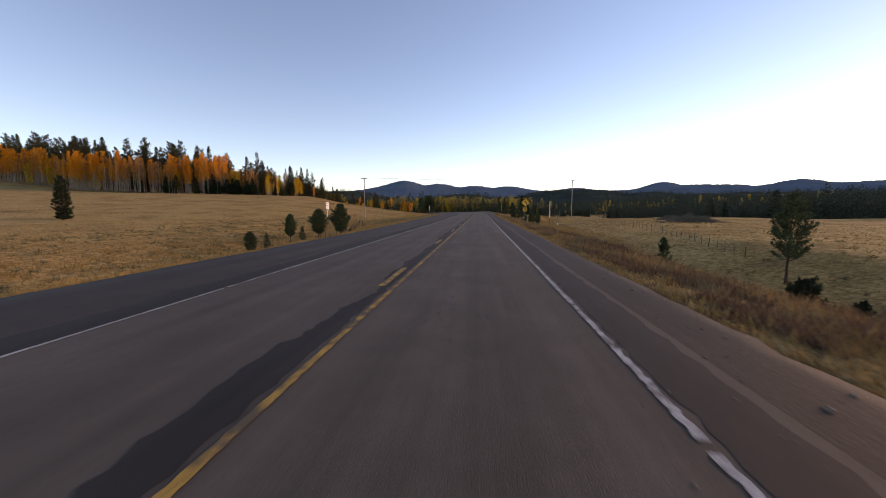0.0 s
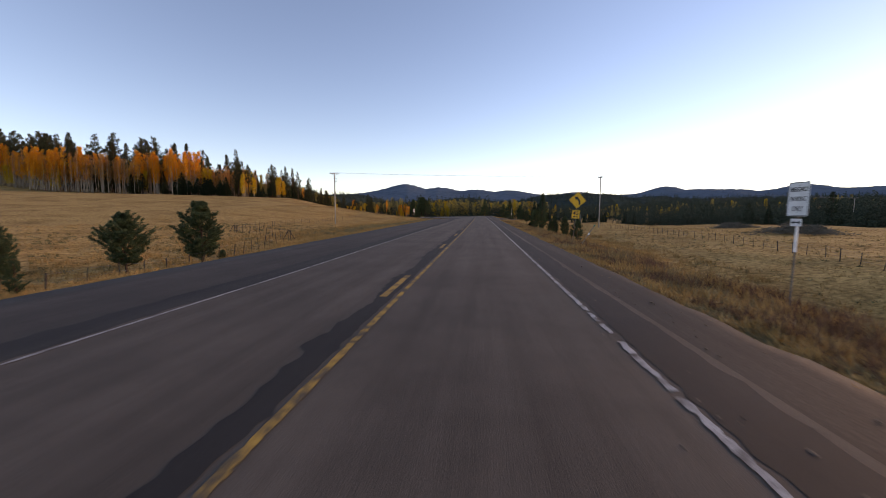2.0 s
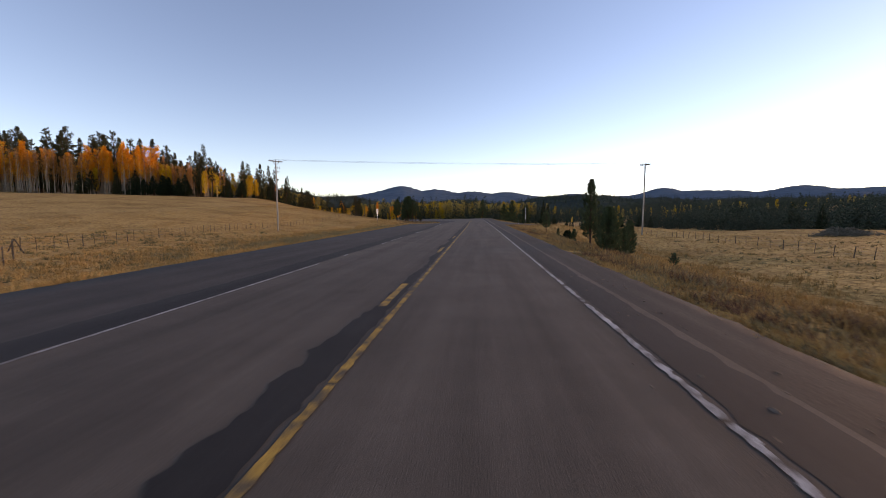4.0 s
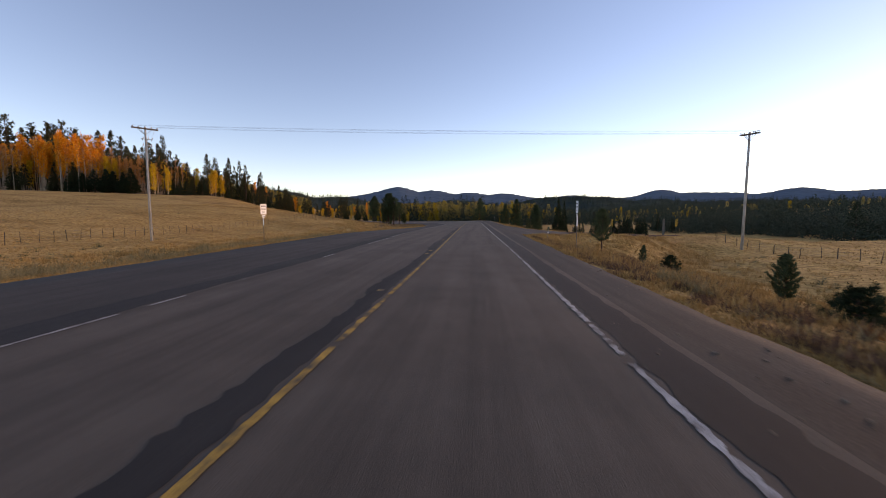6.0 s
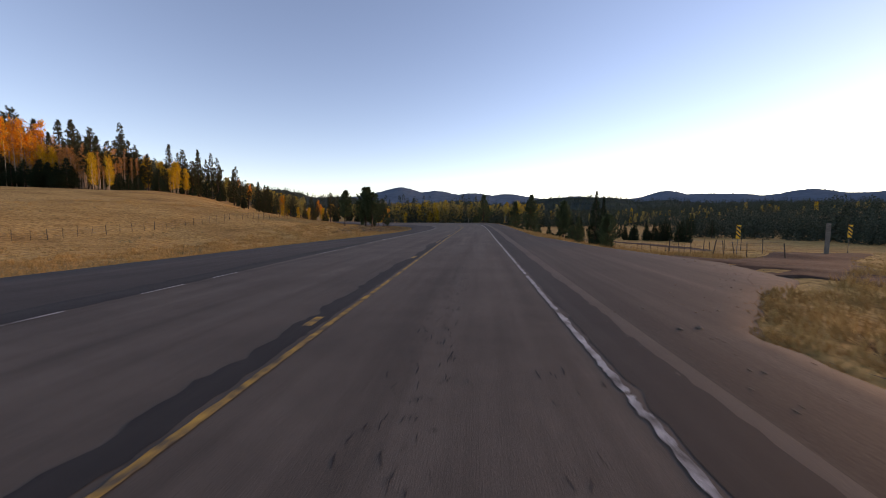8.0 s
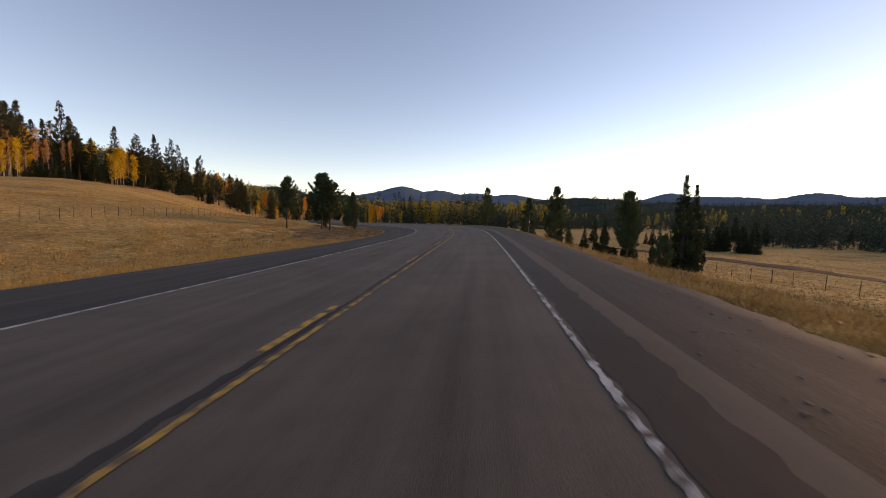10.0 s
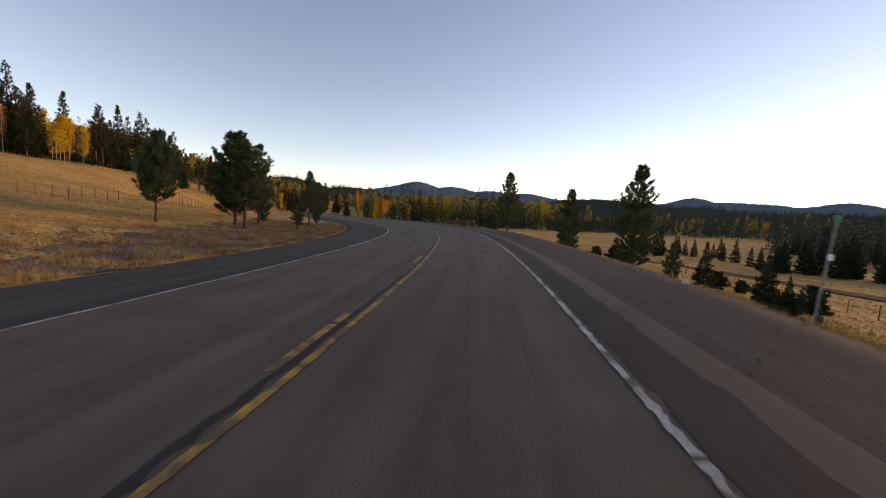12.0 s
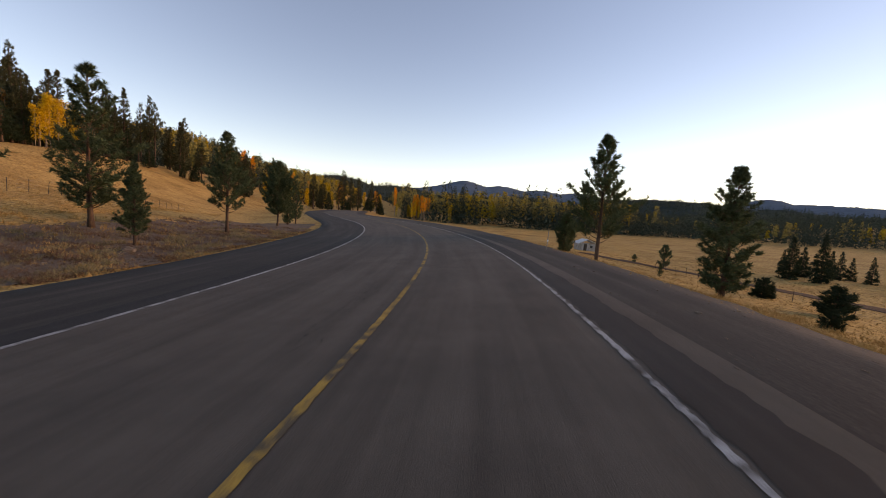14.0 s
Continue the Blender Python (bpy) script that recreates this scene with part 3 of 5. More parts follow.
def track(name, line, widths, material, label, lift=0.05, seed=1):
    """A dirt track laid over the ground."""
    line = np.array(line, float)
    seg = np.cumsum(np.r_[0, np.linalg.norm(np.diff(line, axis=0), axis=1)])
    q = np.arange(0, seg[-1], 0.7)
    k = np.ones(9) / 9
    p = np.stack([np.convolve(np.pad(np.interp(q, seg, line[:, i]), 4, mode="edge"), k, mode="valid") for i in (0, 1)], 1)
    d = np.gradient(p, axis=0)
    d /= np.linalg.norm(d, axis=1)[:, None]
    nrm = np.stack([d[:, 1], -d[:, 0]], 1)
    w = np.interp(q, seg, widths) / 2 * (1 + 0.10 * wave(q, q * 0, 4, seed))
    off = np.array([-1.25, -1, -0.5, 0, 0.5, 1, 1.25])
    n = len(off) - 1
    pts = p[:, None] + nrm[:, None] * (w[:, None] * off)[..., None]
    x, y = pts[..., 0].ravel(), pts[..., 1].ravel()
    v = np.stack([x, y, height(x, y) + np.where((np.abs(np.tile(off, len(q))) > 1) | (np.repeat(q, len(off)) < 1.0), -0.25, lift)], 1)
    i, j = np.meshgrid(np.arange(len(q) - 1), np.arange(n), indexing="ij")
    a = (i * (n + 1) + j).ravel()
    uv = np.stack([(w[:, None] * off).ravel(), np.repeat(q, n + 1)], 1)
    structure(name, mesh_of(name, v, np.stack([a, a + 1, a + n + 2, a + n + 1], 1), material, True, uv), label, "dirt track")


TRACK = [(8.0, 134), (16, 141.5), (27, 153.5), (36, 161), (44, 170), (49, 186), (50, 205), (46, 224), (42, 237), (37.5, 251), (30, 266), (20, 282), (6, 305)]
track("dirt_track", TRACK, [9, 7, 5, 4.4, 4, 4.2, 4.4, 4.4, 4.2, 4, 3.6, 3.2, 3], DIRT,
      "reddish-brown dirt track leading from the turn-off into the valley")


def soil(name, s0, s1, d0, d1, material, label, seed):
    """Bare soil on the roadside slope, with a ragged margin."""
    s = np.arange(s0, s1, 0.6)
    fade = np.sin(np.clip((s - s0) / (s1 - s0), 0, 1) * np.pi) ** 0.4
    a = d0 + 0.5 * wave(s, s * 0, 5, seed) + 0.3 * wave(s, s * 0, 1.6, seed + 1)
    b = d0 + (d1 - d0) * fade + 1.2 * wave(s, s * 0, 9, seed + 2) * fade + 0.4 * wave(s, s * 0, 2, seed + 3)
    k = np.linspace(0, 1, 13)
    u = u_left_edge(s)[:, None] - (a[:, None] * (1 - k) + np.maximum(b, a + 0.05)[:, None] * k)
    p = road_point(np.repeat(s, 13), u.ravel())
    p[:, 2] = height(p[:, 0], p[:, 1]) + 0.05
    i, j = np.meshgrid(np.arange(len(s) - 1), np.arange(12), indexing="ij")
    q = (i * 13 + j).ravel()
    structure(name, mesh_of(name, p, np.stack([q, q + 13, q + 14, q + 1], 1), material, True), label, "bank")


soil("cut_bank", 190, 275, 1.1, 14, BANK_SOIL, "brown eroded soil of the cut bank inside the bend", 61)

# ---- ridges on the skyline ----
def ridge(name, dist, depth, bumps, floor, az0, az1, seed, label, saw, cover):
    """A wooded ridge: az in degrees from the road's line, heights as angles of sight from bumps (az, width, height, flatness)."""
    az = np.arange(az0, az1, 0.12)
    top = np.full(az.shape, float(floor))
    for a, w, h, flat in bumps:
        top = np.maximum(top, floor + (h - floor) * np.exp(-np.abs((az - a) / w) ** flat))
    r = np.random.RandomState(seed)
    top = top + 0.045 * wave(az, az * 0, 3.5, seed) + 0.025 * wave(az, az * 0, 0.9, seed + 1)
    teeth = r.uniform(0, saw, az.shape)
    even = np.convolve(np.pad(top, 60, mode="edge"), np.ones(121) / 121, mode="valid")
    k = np.linspace(0, 1, 14)
    rows = []
    for t in k:
        d = dist + depth * (t - 1) + 0.02 * dist * wave(az, az * 0, 22, seed + 2) * (1 - t)
        z = dist * np.tan(np.radians(even + (top - even) * t ** 3 + teeth * (t == 1))) * np.sin(t * np.pi / 2) ** 1.1 * (1 + 0.018 * wave(az * 3, t * 9 + 0 * az, 4, seed + 6) * (1 - t)) - 40 * (1 - t)
        rows.append(np.stack([d * np.sin(np.radians(az)), 100 + d * np.cos(np.radians(az)), z], 1))
    d = dist + depth * 0.7
    rows.append(np.stack([d * np.sin(np.radians(az)), 100 + d * np.cos(np.radians(az)), np.full(az.shape, -40.0)], 1))
    v = np.vstack(rows)
    w = len(az)
    i, j = np.meshgrid(np.arange(len(rows) - 1), np.arange(w - 1), indexing="ij")
    a = (i * w + j).ravel()
    structure(name, mesh_of(name, v, np.stack([a, a + 1, a + w + 1, a + w], 1), cover, True), label, "mountain ridge")
    return np.array(rows[4:14])


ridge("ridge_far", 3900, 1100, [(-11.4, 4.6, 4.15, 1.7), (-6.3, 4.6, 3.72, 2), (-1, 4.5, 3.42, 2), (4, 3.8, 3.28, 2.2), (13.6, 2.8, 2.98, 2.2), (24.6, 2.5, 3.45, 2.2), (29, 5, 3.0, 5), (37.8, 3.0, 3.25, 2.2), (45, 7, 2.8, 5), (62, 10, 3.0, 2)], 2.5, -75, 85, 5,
      "forested mountain ridge on the horizon, tinted blue for haze", 0.07, RIDGE)
NEAR_SLOPE = ridge("ridge_near", 1500, 650, [(-38, 8, 3.9, 2), (-28, 6, 3.4, 2), (-20, 5, 2.7, 2), (-3, 5, 2.3, 2), (14, 8, 2.75, 4), (24, 5, 2.3, 2), (34, 10, 2.0, 2), (60, 14, 2.2, 2), (-62, 14, 4.5, 2)], 1.4, -75, 85, 9,
      "nearer dark wooded hills below the mountains", 0.16, NEAR_HILL)


# ---- trees ----
def blades(centres, ways, length, width, count, r, spread=0.8):
    """Loose needle or leaf blades round each centre: one triangle each."""
    c = np.repeat(centres, count, 0)
    d = np.repeat(ways, count, 0) + r.normal(0, spread, (len(c), 3))
    d /= np.linalg.norm(d, axis=1)[:, None] + 1e-9
    side = np.cross(d, r.normal(0, 1, d.shape))
    side /= np.linalg.norm(side, axis=1)[:, None] + 1e-9
    ln = length * r.uniform(0.6, 1.25, (len(c), 1))
    w = width * r.uniform(0.7, 1.3, (len(c), 1))
    back = c - d * ln * 0.15
    v = np.stack([back - side * w, back + side * w, c + d * ln], 1).reshape(-1, 3)
    return v, np.arange(len(v)).reshape(-1, 3)


def leaves(centres, size, r):
    """Small diamond leaf clumps."""
    a = r.normal(0, 1, (len(centres), 3))
    a /= np.linalg.norm(a, axis=1)[:, None]
    b = np.cross(a, r.normal(0, 1, a.shape))
    b /= np.linalg.norm(b, axis=1)[:, None]
    k = size * r.uniform(0.6, 1.3, (len(centres), 1))
    v = np.stack([centres - a * k, centres + b * k * 0.7, centres + a * k, centres - b * k * 0.7], 1).reshape(-1, 3)
    return v, np.arange(len(v)).reshape(-1, 4)


def pine_meshes(seed, h, bare, radius, whorls, per, tuft, droop=0.0, point=0.75, blade_n=16, egg=0.0, needle=0.11, limbs=2):
    """Trunk with limbs, and a crown of needle tufts, for a tree h metres tall."""
    r = np.random.RandomState(seed)
    zs = np.linspace(0, h * 0.985, 12)
    lean = np.cumsum(r.normal(0, 0.008 * h, (12, 2)), 0) * 0.35
    lean -= lean[0]
    axis = np.column_stack([lean, zs])
    r0 = 0.018 * h + 0.02
    pieces = [tube(axis, np.linspace(r0, r0 * 0.12, 12) * np.where(zs < h * 0.04, 1.25, 1), 8)]
    cen, way, lens = [], [], []
    for k in range(whorls):
        t = (k + r.uniform(-0.3, 0.3)) / (whorls - 1)
        t = min(max(t, 0), 1)
        z = h * (bare + (0.97 - bare) * t)
        reach = radius * (1 - t) ** point * (0.55 + 0.45 * min(1, t * 5 + 0.3)) + 0.035 * h * (1 - t * 0.6)
        if egg:
            reach = radius * ((0.62 + 1.27 * t) if t < 0.3 else (1 - (t - 0.3) / 0.7) ** egg) * r.uniform(0.75, 1.2) + 0.03 * h
        n = max(3, int(per * r.uniform(0.7, 1.3)))
        a0 = r.uniform(0, 6.28)
        for b in range(n):
            a = a0 + 6.283 * b / n + r.normal(0, 0.25)
            ln = reach * r.uniform(0.6, 1.2)
            up = (0.15 + 0.75 * t ** 1.5) - droop * (1 - t) + r.normal(0, 0.10)
            zf = z + r.normal(0, 0.45) * h * 0.9 / whorls
            foot = np.array([np.interp(zf, zs, axis[:, 0]), np.interp(zf, zs, axis[:, 1]), min(zf, h * 0.97)])
            q = np.linspace(0, 1, 5)[:, None]
            out = np.array([math.cos(a), math.sin(a), 0])
            line = foot + q * ln * (out * math.cos(up)) + np.array([0, 0, 1]) * (q * ln * math.sin(up) + (0.18 if droop == 0 else 0.10) * ln * q * q)
            if k % limbs == 0 or (limbs == 2 and ln > 0.7 * radius):
                pieces.append(tube(line, np.linspace(0.16 * r0 + 0.008, 0.004, 5), 4, False))
            m = max(3, int(ln / (tuft * 0.42)))
            f = np.sqrt(r.uniform(0.10 if droop else 0.2, 1.0, m))
            pos = np.stack([np.interp(f, q[:, 0], line[:, i]) for i in range(3)], 1)
            sidev = np.array([-math.sin(a), math.cos(a), 0])
            pos += sidev * (r.normal(0, 0.22, (m, 1)) * ln * (0.35 + 0.65 * (1 - f[:, None]) + 0.25))
            pos[:, 2] += r.normal(0, 0.06 * ln + 0.03, m) - (0.10 * ln * np.abs(r.normal(0, 1, m)) if droop else 0)
            cen.append(pos)
            lens.append(np.full(m, tuft * (1.12 - 0.5 * t)))
            way.append(np.tile(out * 0.6 + np.array([0, 0, 0.55 if not droop else 0.0]), (m, 1)))
    top = axis[-1]
    cen.append(top - np.array([0, 0, 1]) * r.uniform(0, 0.09 * h, (12, 1)) + r.normal(0, 0.006 * h, (12, 3)))
    way.append(np.tile([0, 0, 1.0], (12, 1)))
    lens.append(np.full(12, tuft * 0.5))
    long = np.repeat(np.concatenate(lens), blade_n)[:, None]
    v, f = join(pieces)
    cv, cf = blades(np.vstack(cen), np.vstack(way), long, long * needle, blade_n, r, 0.62)
    return (v, f), (cv, cf)


def brushes(a, b, count, length, width, r):
    """Needles standing round twigs from a to b, one triangle each."""
    n = len(a)
    d = (b - a) / (np.linalg.norm(b - a, axis=1)[:, None] + 1e-9)
    d, o, span = np.repeat(d, count, 0), np.repeat(a, count, 0), np.repeat(b - a, count, 0)
    off = np.cross(d, r.normal(0, 1, d.shape))
    off /= np.linalg.norm(off, axis=1)[:, None] + 1e-9
    way = d * r.uniform(0.1, 1.0, (n * count, 1)) + off * r.uniform(0.5, 1.0, (n * count, 1))
    way /= np.linalg.norm(way, axis=1)[:, None]
    side = np.cross(way, off + r.normal(0, 0.5, d.shape))
    side /= np.linalg.norm(side, axis=1)[:, None] + 1e-9
    c = o + span * r.uniform(0.05, 1.1, (n * count, 1)) ** 0.6
    ln, w = length * r.uniform(0.65, 1.2, (n * count, 1)), width * r.uniform(0.7, 1.3, (n * count, 1))
    v = np.stack([c - side * w, c + side * w, c + way * ln], 1).reshape(-1, 3)
    return v, np.arange(len(v)).reshape(-1, 3)


def bough_pine(seed, h, bare, radius, whorls, per, needle, shape=0.8, belly=0.25, count=24, gaps=0.12, lift=0.35):
    """A pine with whorls of rising boughs, whose twigs end in thick needle brushes."""
    r = np.random.RandomState(seed)
    zs = np.linspace(0, h * 0.985, 12)
    lean = np.cumsum(r.normal(0, 0.007 * h, (12, 2)), 0) * 0.35
    axis = np.column_stack([lean - lean[0], zs])
    r0 = 0.014 * h + 0.02
    pieces = [tube(axis, np.linspace(r0, r0 * 0.1, 12) * np.where(zs < h * 0.04, 1.3, 1), 8)]
    ta, tb = [], []
    lobe, start = r.uniform(0, 6.283, 2), r.uniform(0.84, 1.1, whorls)
    for k in range(whorls):
        t = min(max((k + r.uniform(-0.35, 0.35)) / (whorls - 1), 0), 1)
        z = h * (bare + (0.955 - bare) * t)
        full = (0.55 + 0.45 * t / belly) if t < belly else (1 - (t - belly) / (1 - belly)) ** shape
        n = max(5, int(per * r.uniform(0.8, 1.25) * (1 - 0.3 * t)))
        a0 = r.uniform(0, 6.283)
        for b in range(n):
            if r.rand() < gaps and t < 0.9:
                continue
            a = a0 + 6.283 * b / n + r.normal(0, 0.2)
            ln = (radius * full * start[k] * (1 + 0.16 * math.cos(a - lobe[0]) + 0.12 * math.cos(2 * a - lobe[1])) + 0.022 * h) * r.uniform(0.72, 1.12)
            up = lift * (0.5 + 1.5 * t) + r.normal(0, 0.09)
            zf = min(z + r.normal(0, 0.2) * h / whorls, h * 0.965)
            foot = np.array([np.interp(zf, zs, axis[:, 0]), np.interp(zf, zs, axis[:, 1]), zf])
            out, side = np.array([math.cos(a), math.sin(a), 0]), np.array([-math.sin(a), math.cos(a), 0])
            rise = np.array([0, 0, 1.0])
            q = np.linspace(0, 1, 5)[:, None]
            line = foot + q * ln * out * math.cos(up) + rise * (q * ln * math.sin(up) + 0.34 * ln * q * q)
            pieces.append(tube(line, np.linspace(0.15 * r0 + 0.006, 0.004, 5), 4, False))
            m = max(4, int(ln / (needle * 0.55)) + 2)
            f = r.uniform(0.15, 1.0, m) ** 0.8
            f[0] = 1.0
            root = np.stack([np.interp(f, q[:, 0], line[:, i]) for i in range(3)], 1)
            spread = r.choice([-1, 1], m) * r.uniform(0.2, 1.0, m)
            spread[0] = 0
            d = out * r.uniform(0.5, 1.0, (m, 1)) + side * spread[:, None] + rise * (0.95 + 0.6 * t + r.normal(0, 0.3, (m, 1)))
            d /= np.linalg.norm(d, axis=1)[:, None]
            tl = (0.12 + 0.36 * (1 - f[:, None])) * ln * r.uniform(0.6, 1.1, (m, 1)) + needle * 0.7
            ta.append(root)
            tb.append(root + d * tl)
    top = axis[-1]
    ta.append(np.array([top - [0, 0, 0.06 * h], top - [0, 0, 0.03 * h]]))
    tb.append(np.array([top + [0, 0, 0.02 * h], top + [0.01 * h, 0, 0.0]]))
    return join(pieces), brushes(np.vstack(ta), np.vstack(tb), count, needle, needle * 0.085, r)


def aspen_meshes(seed, h, crown, width, count, stems=1, apart=1.8, leaf=0.0085):
    """Slender pale stems with steep thin boughs; leaves thicken towards the tip."""
    r = np.random.RandomState(seed)
    pieces, cen = [], []
    for s in range(stems):
        ox = r.normal(0, apart, 2) if s else np.zeros(2)
        hs = h * (r.uniform(0.72, 1.0) if s else 1.0)
        zs = np.linspace(0, hs * 0.98, 10)
        bend = np.cumsum(r.normal(0, 0.007 * h, (10, 2)), 0) * 0.5
        axis = np.column_stack([ox + bend - bend[0], zs])
        pieces.append(tube(axis, np.linspace(0.0062 * h, 0.015, 10), 6))
        full = r.uniform(0.35, 1.3)
        n = 30
        for k in range(n):
            t = r.uniform(0, 1)
            z = hs * (1 - crown + crown * t * 0.96)
            foot = np.array([np.interp(z, zs, axis[:, 0]), np.interp(z, zs, axis[:, 1]), z])
            a, ln = r.uniform(0, 6.28), width * (0.30 + 1.5 * t * (1 - t) + 0.25 * (1 - t)) * r.uniform(0.5, 1.2)
            q = np.linspace(0, 1, 4)[:, None]
            line = foot + q * ln * np.array([math.cos(a) * 0.62, math.sin(a) * 0.62, 0.85])
            if k % 3 == 0:
                pieces.append(tube(line, np.linspace(0.0020 * h, 0.006, 4), 4, False))
            m = max(1, int(count / n * full * (0.5 + t)))
            f = r.uniform(0.2, 1.1, m)[:, None]
            cen.append(foot + f * (line[-1] - foot) + r.normal(0, 0.15 * width, (m, 3)))
    v, f = join(pieces)
    return (v, f), leaves(np.vstack(cen), leaf * h, r)


def tree_kind(kind, meshes, bark, foliage):
    (tv, tf), (cv, cf) = meshes
    return kind, mesh_of("trunk", tv, tf, bark, True), mesh_of("crown", cv, cf, foliage)


def plant(kind, x, y, scale, label, category, group="", z=None, turn=None, lean=0.0, wide=1.0):
    """A tree on the ground at x, y."""
    name, trunk, crown = kind
    zz = ground_z(x, y) - 0.05 if z is None else z
    a = random.uniform(0, 360) if turn is None else turn
    ob = thing(name, pose(x, y, zz, lean, 0, a) @ Matrix.Diagonal((scale * wide, scale * wide, scale, 1)), label, category, group)
    part("trunk", trunk, ob)
    part("crown", crown, ob)
    return ob


# an airy cone, a dense egg, a broad one, a low bushy one, a slim tall one
PINES = [tree_kind("pine_tree", bough_pine(100 + k, 7.0, b, w, n, p, nd, sh, be, c, g, li), BARK, NEEDLES) for k, (b, w, n, p, nd, sh, be, c, g, li) in enumerate([
    (0.20, 1.85, 17, 7, 0.20, 0.95, 0.12, 30, 0.26, 0.52), (0.05, 1.15, 22, 7, 0.20, 0.75, 0.30, 30, 0.10, 0.42), (0.12, 1.30, 17, 7, 0.21, 0.75, 0.25, 28, 0.22, 0.42),
    (0.03, 2.00, 17, 10, 0.24, 0.55, 0.25, 28, 0.06, 0.48), (0.15, 1.05, 20, 7, 0.20, 0.85, 0.15, 30, 0.14, 0.46)])]
ROUND = [tree_kind("pine_tree", bough_pine(120 + k, 7.0, b, w, 20, 9, 0.25, sh, be, 28, 0.12, 0.48), BARK, NEEDLES) for k, (b, w, sh, be) in enumerate([(0.22, 1.85, 0.68, 0.28), (0.12, 1.75, 0.62, 0.32), (0.18, 1.95, 0.65, 0.30)])]
DENSE = tree_kind("pine_tree", bough_pine(126, 7.0, 0.18, 1.75, 22, 10, 0.23, 0.72, 0.26, 28, 0.08, 0.48), BARK, NEEDLES)
OPEN = tree_kind("pine_tree", bough_pine(127, 7.0, 0.24, 1.65, 16, 7, 0.23, 0.65, 0.26, 28, 0.20, 0.45), BARK, NEEDLES)
SAPLINGS = [tree_kind("pine_sapling", bough_pine(130 + k, 2.0, 0.08, w, 9, 6, 0.15, 0.75, 0.25, 22, 0.08, 0.55), BARK, NEEDLES) for k, w in enumerate((0.50, 0.66, 0.58))]
BUSHES = [tree_kind("juniper_bush", pine_meshes(140 + k, 1.4, 0.02, 0.8, 9, 10, 0.20, point=0.45, blade_n=16), BARK, SPRUCE_NEEDLES) for k in range(2)]
SPRUCES = [tree_kind("spruce_tree", pine_meshes(150 + k, 8.0, 0.05, w, 26, 8, 0.34, droop=0.25, point=0.9, blade_n=12), BARK, SPRUCE_NEEDLES) for k, w in enumerate((1.7, 1.4, 1.9))]
SLIM = [tree_kind("spruce_sapling", pine_meshes(160 + k, 4.0, 0.03, w, 15, 7, 0.26, droop=0.2, point=0.9, blade_n=10), BARK, SPRUCE_NEEDLES) for k, w in enumerate((0.75, 0.95))]
TALL = [tree_kind("conifer_tree", pine_meshes(170 + k, 26.0, b, w, n, 7, 1.15, droop=d, point=pt, blade_n=9, limbs=5), BARK, SPRUCE_NEEDLES) for k, (b, w, n, d, pt) in enumerate([(0.12, 4.2, 24, 0.2, 0.85), (0.2, 3.6, 22, 0.15, 0.7), (0.08, 4.6, 26, 0.25, 0.95), (0.3, 3.8, 18, 0.0, 0.55), (0.42, 3.6, 13, 0.0, 0.5)])]
HILL_TALL = [tree_kind("conifer_tree", pine_meshes(180 + k, 26.0, b, w, n, 7, 1.05, droop=d, point=pt, blade_n=9, egg=eg, limbs=5), BARK, HILL_NEEDLES) for k, (b, w, n, d, pt, eg) in enumerate([(0.12, 3.1, 26, 0.15, 0.85, 0), (0.25, 2.8, 20, 0.1, 0.7, 0.7), (0.10, 3.4, 26, 0.2, 0.95, 0), (0.35, 3.1, 15, 0.0, 0.55, 0.8), (0.45, 3.2, 11, 0.0, 0.5, 0.9)])]
GOLDEN = [tree_kind("aspen_tree", aspen_meshes(190 + k, 15.0, 0.85, 2.4, 1500, 2, 1.3, 0.011), ASPEN_BARK, GOLD) for k in range(3)]
ORANGE_ASPENS = [tree_kind("aspen_tree", aspen_meshes(200 + k, 22.0, 0.58, 2.2, 900, 4, 1.9, 0.0095), ASPEN_BARK, ORANGE) for k in range(4)]
BARE_ASPENS = [tree_kind("bare_aspen", aspen_meshes(210 + k, 21.0, 0.66, 1.9, 420, 5, 2.2, 0.0075), ASPEN_BARK, RUSSET) for k in range(3)]

PINE_L, PINE_C = "dark green young pine with an open ragged crown in dry grass", "pine tree"
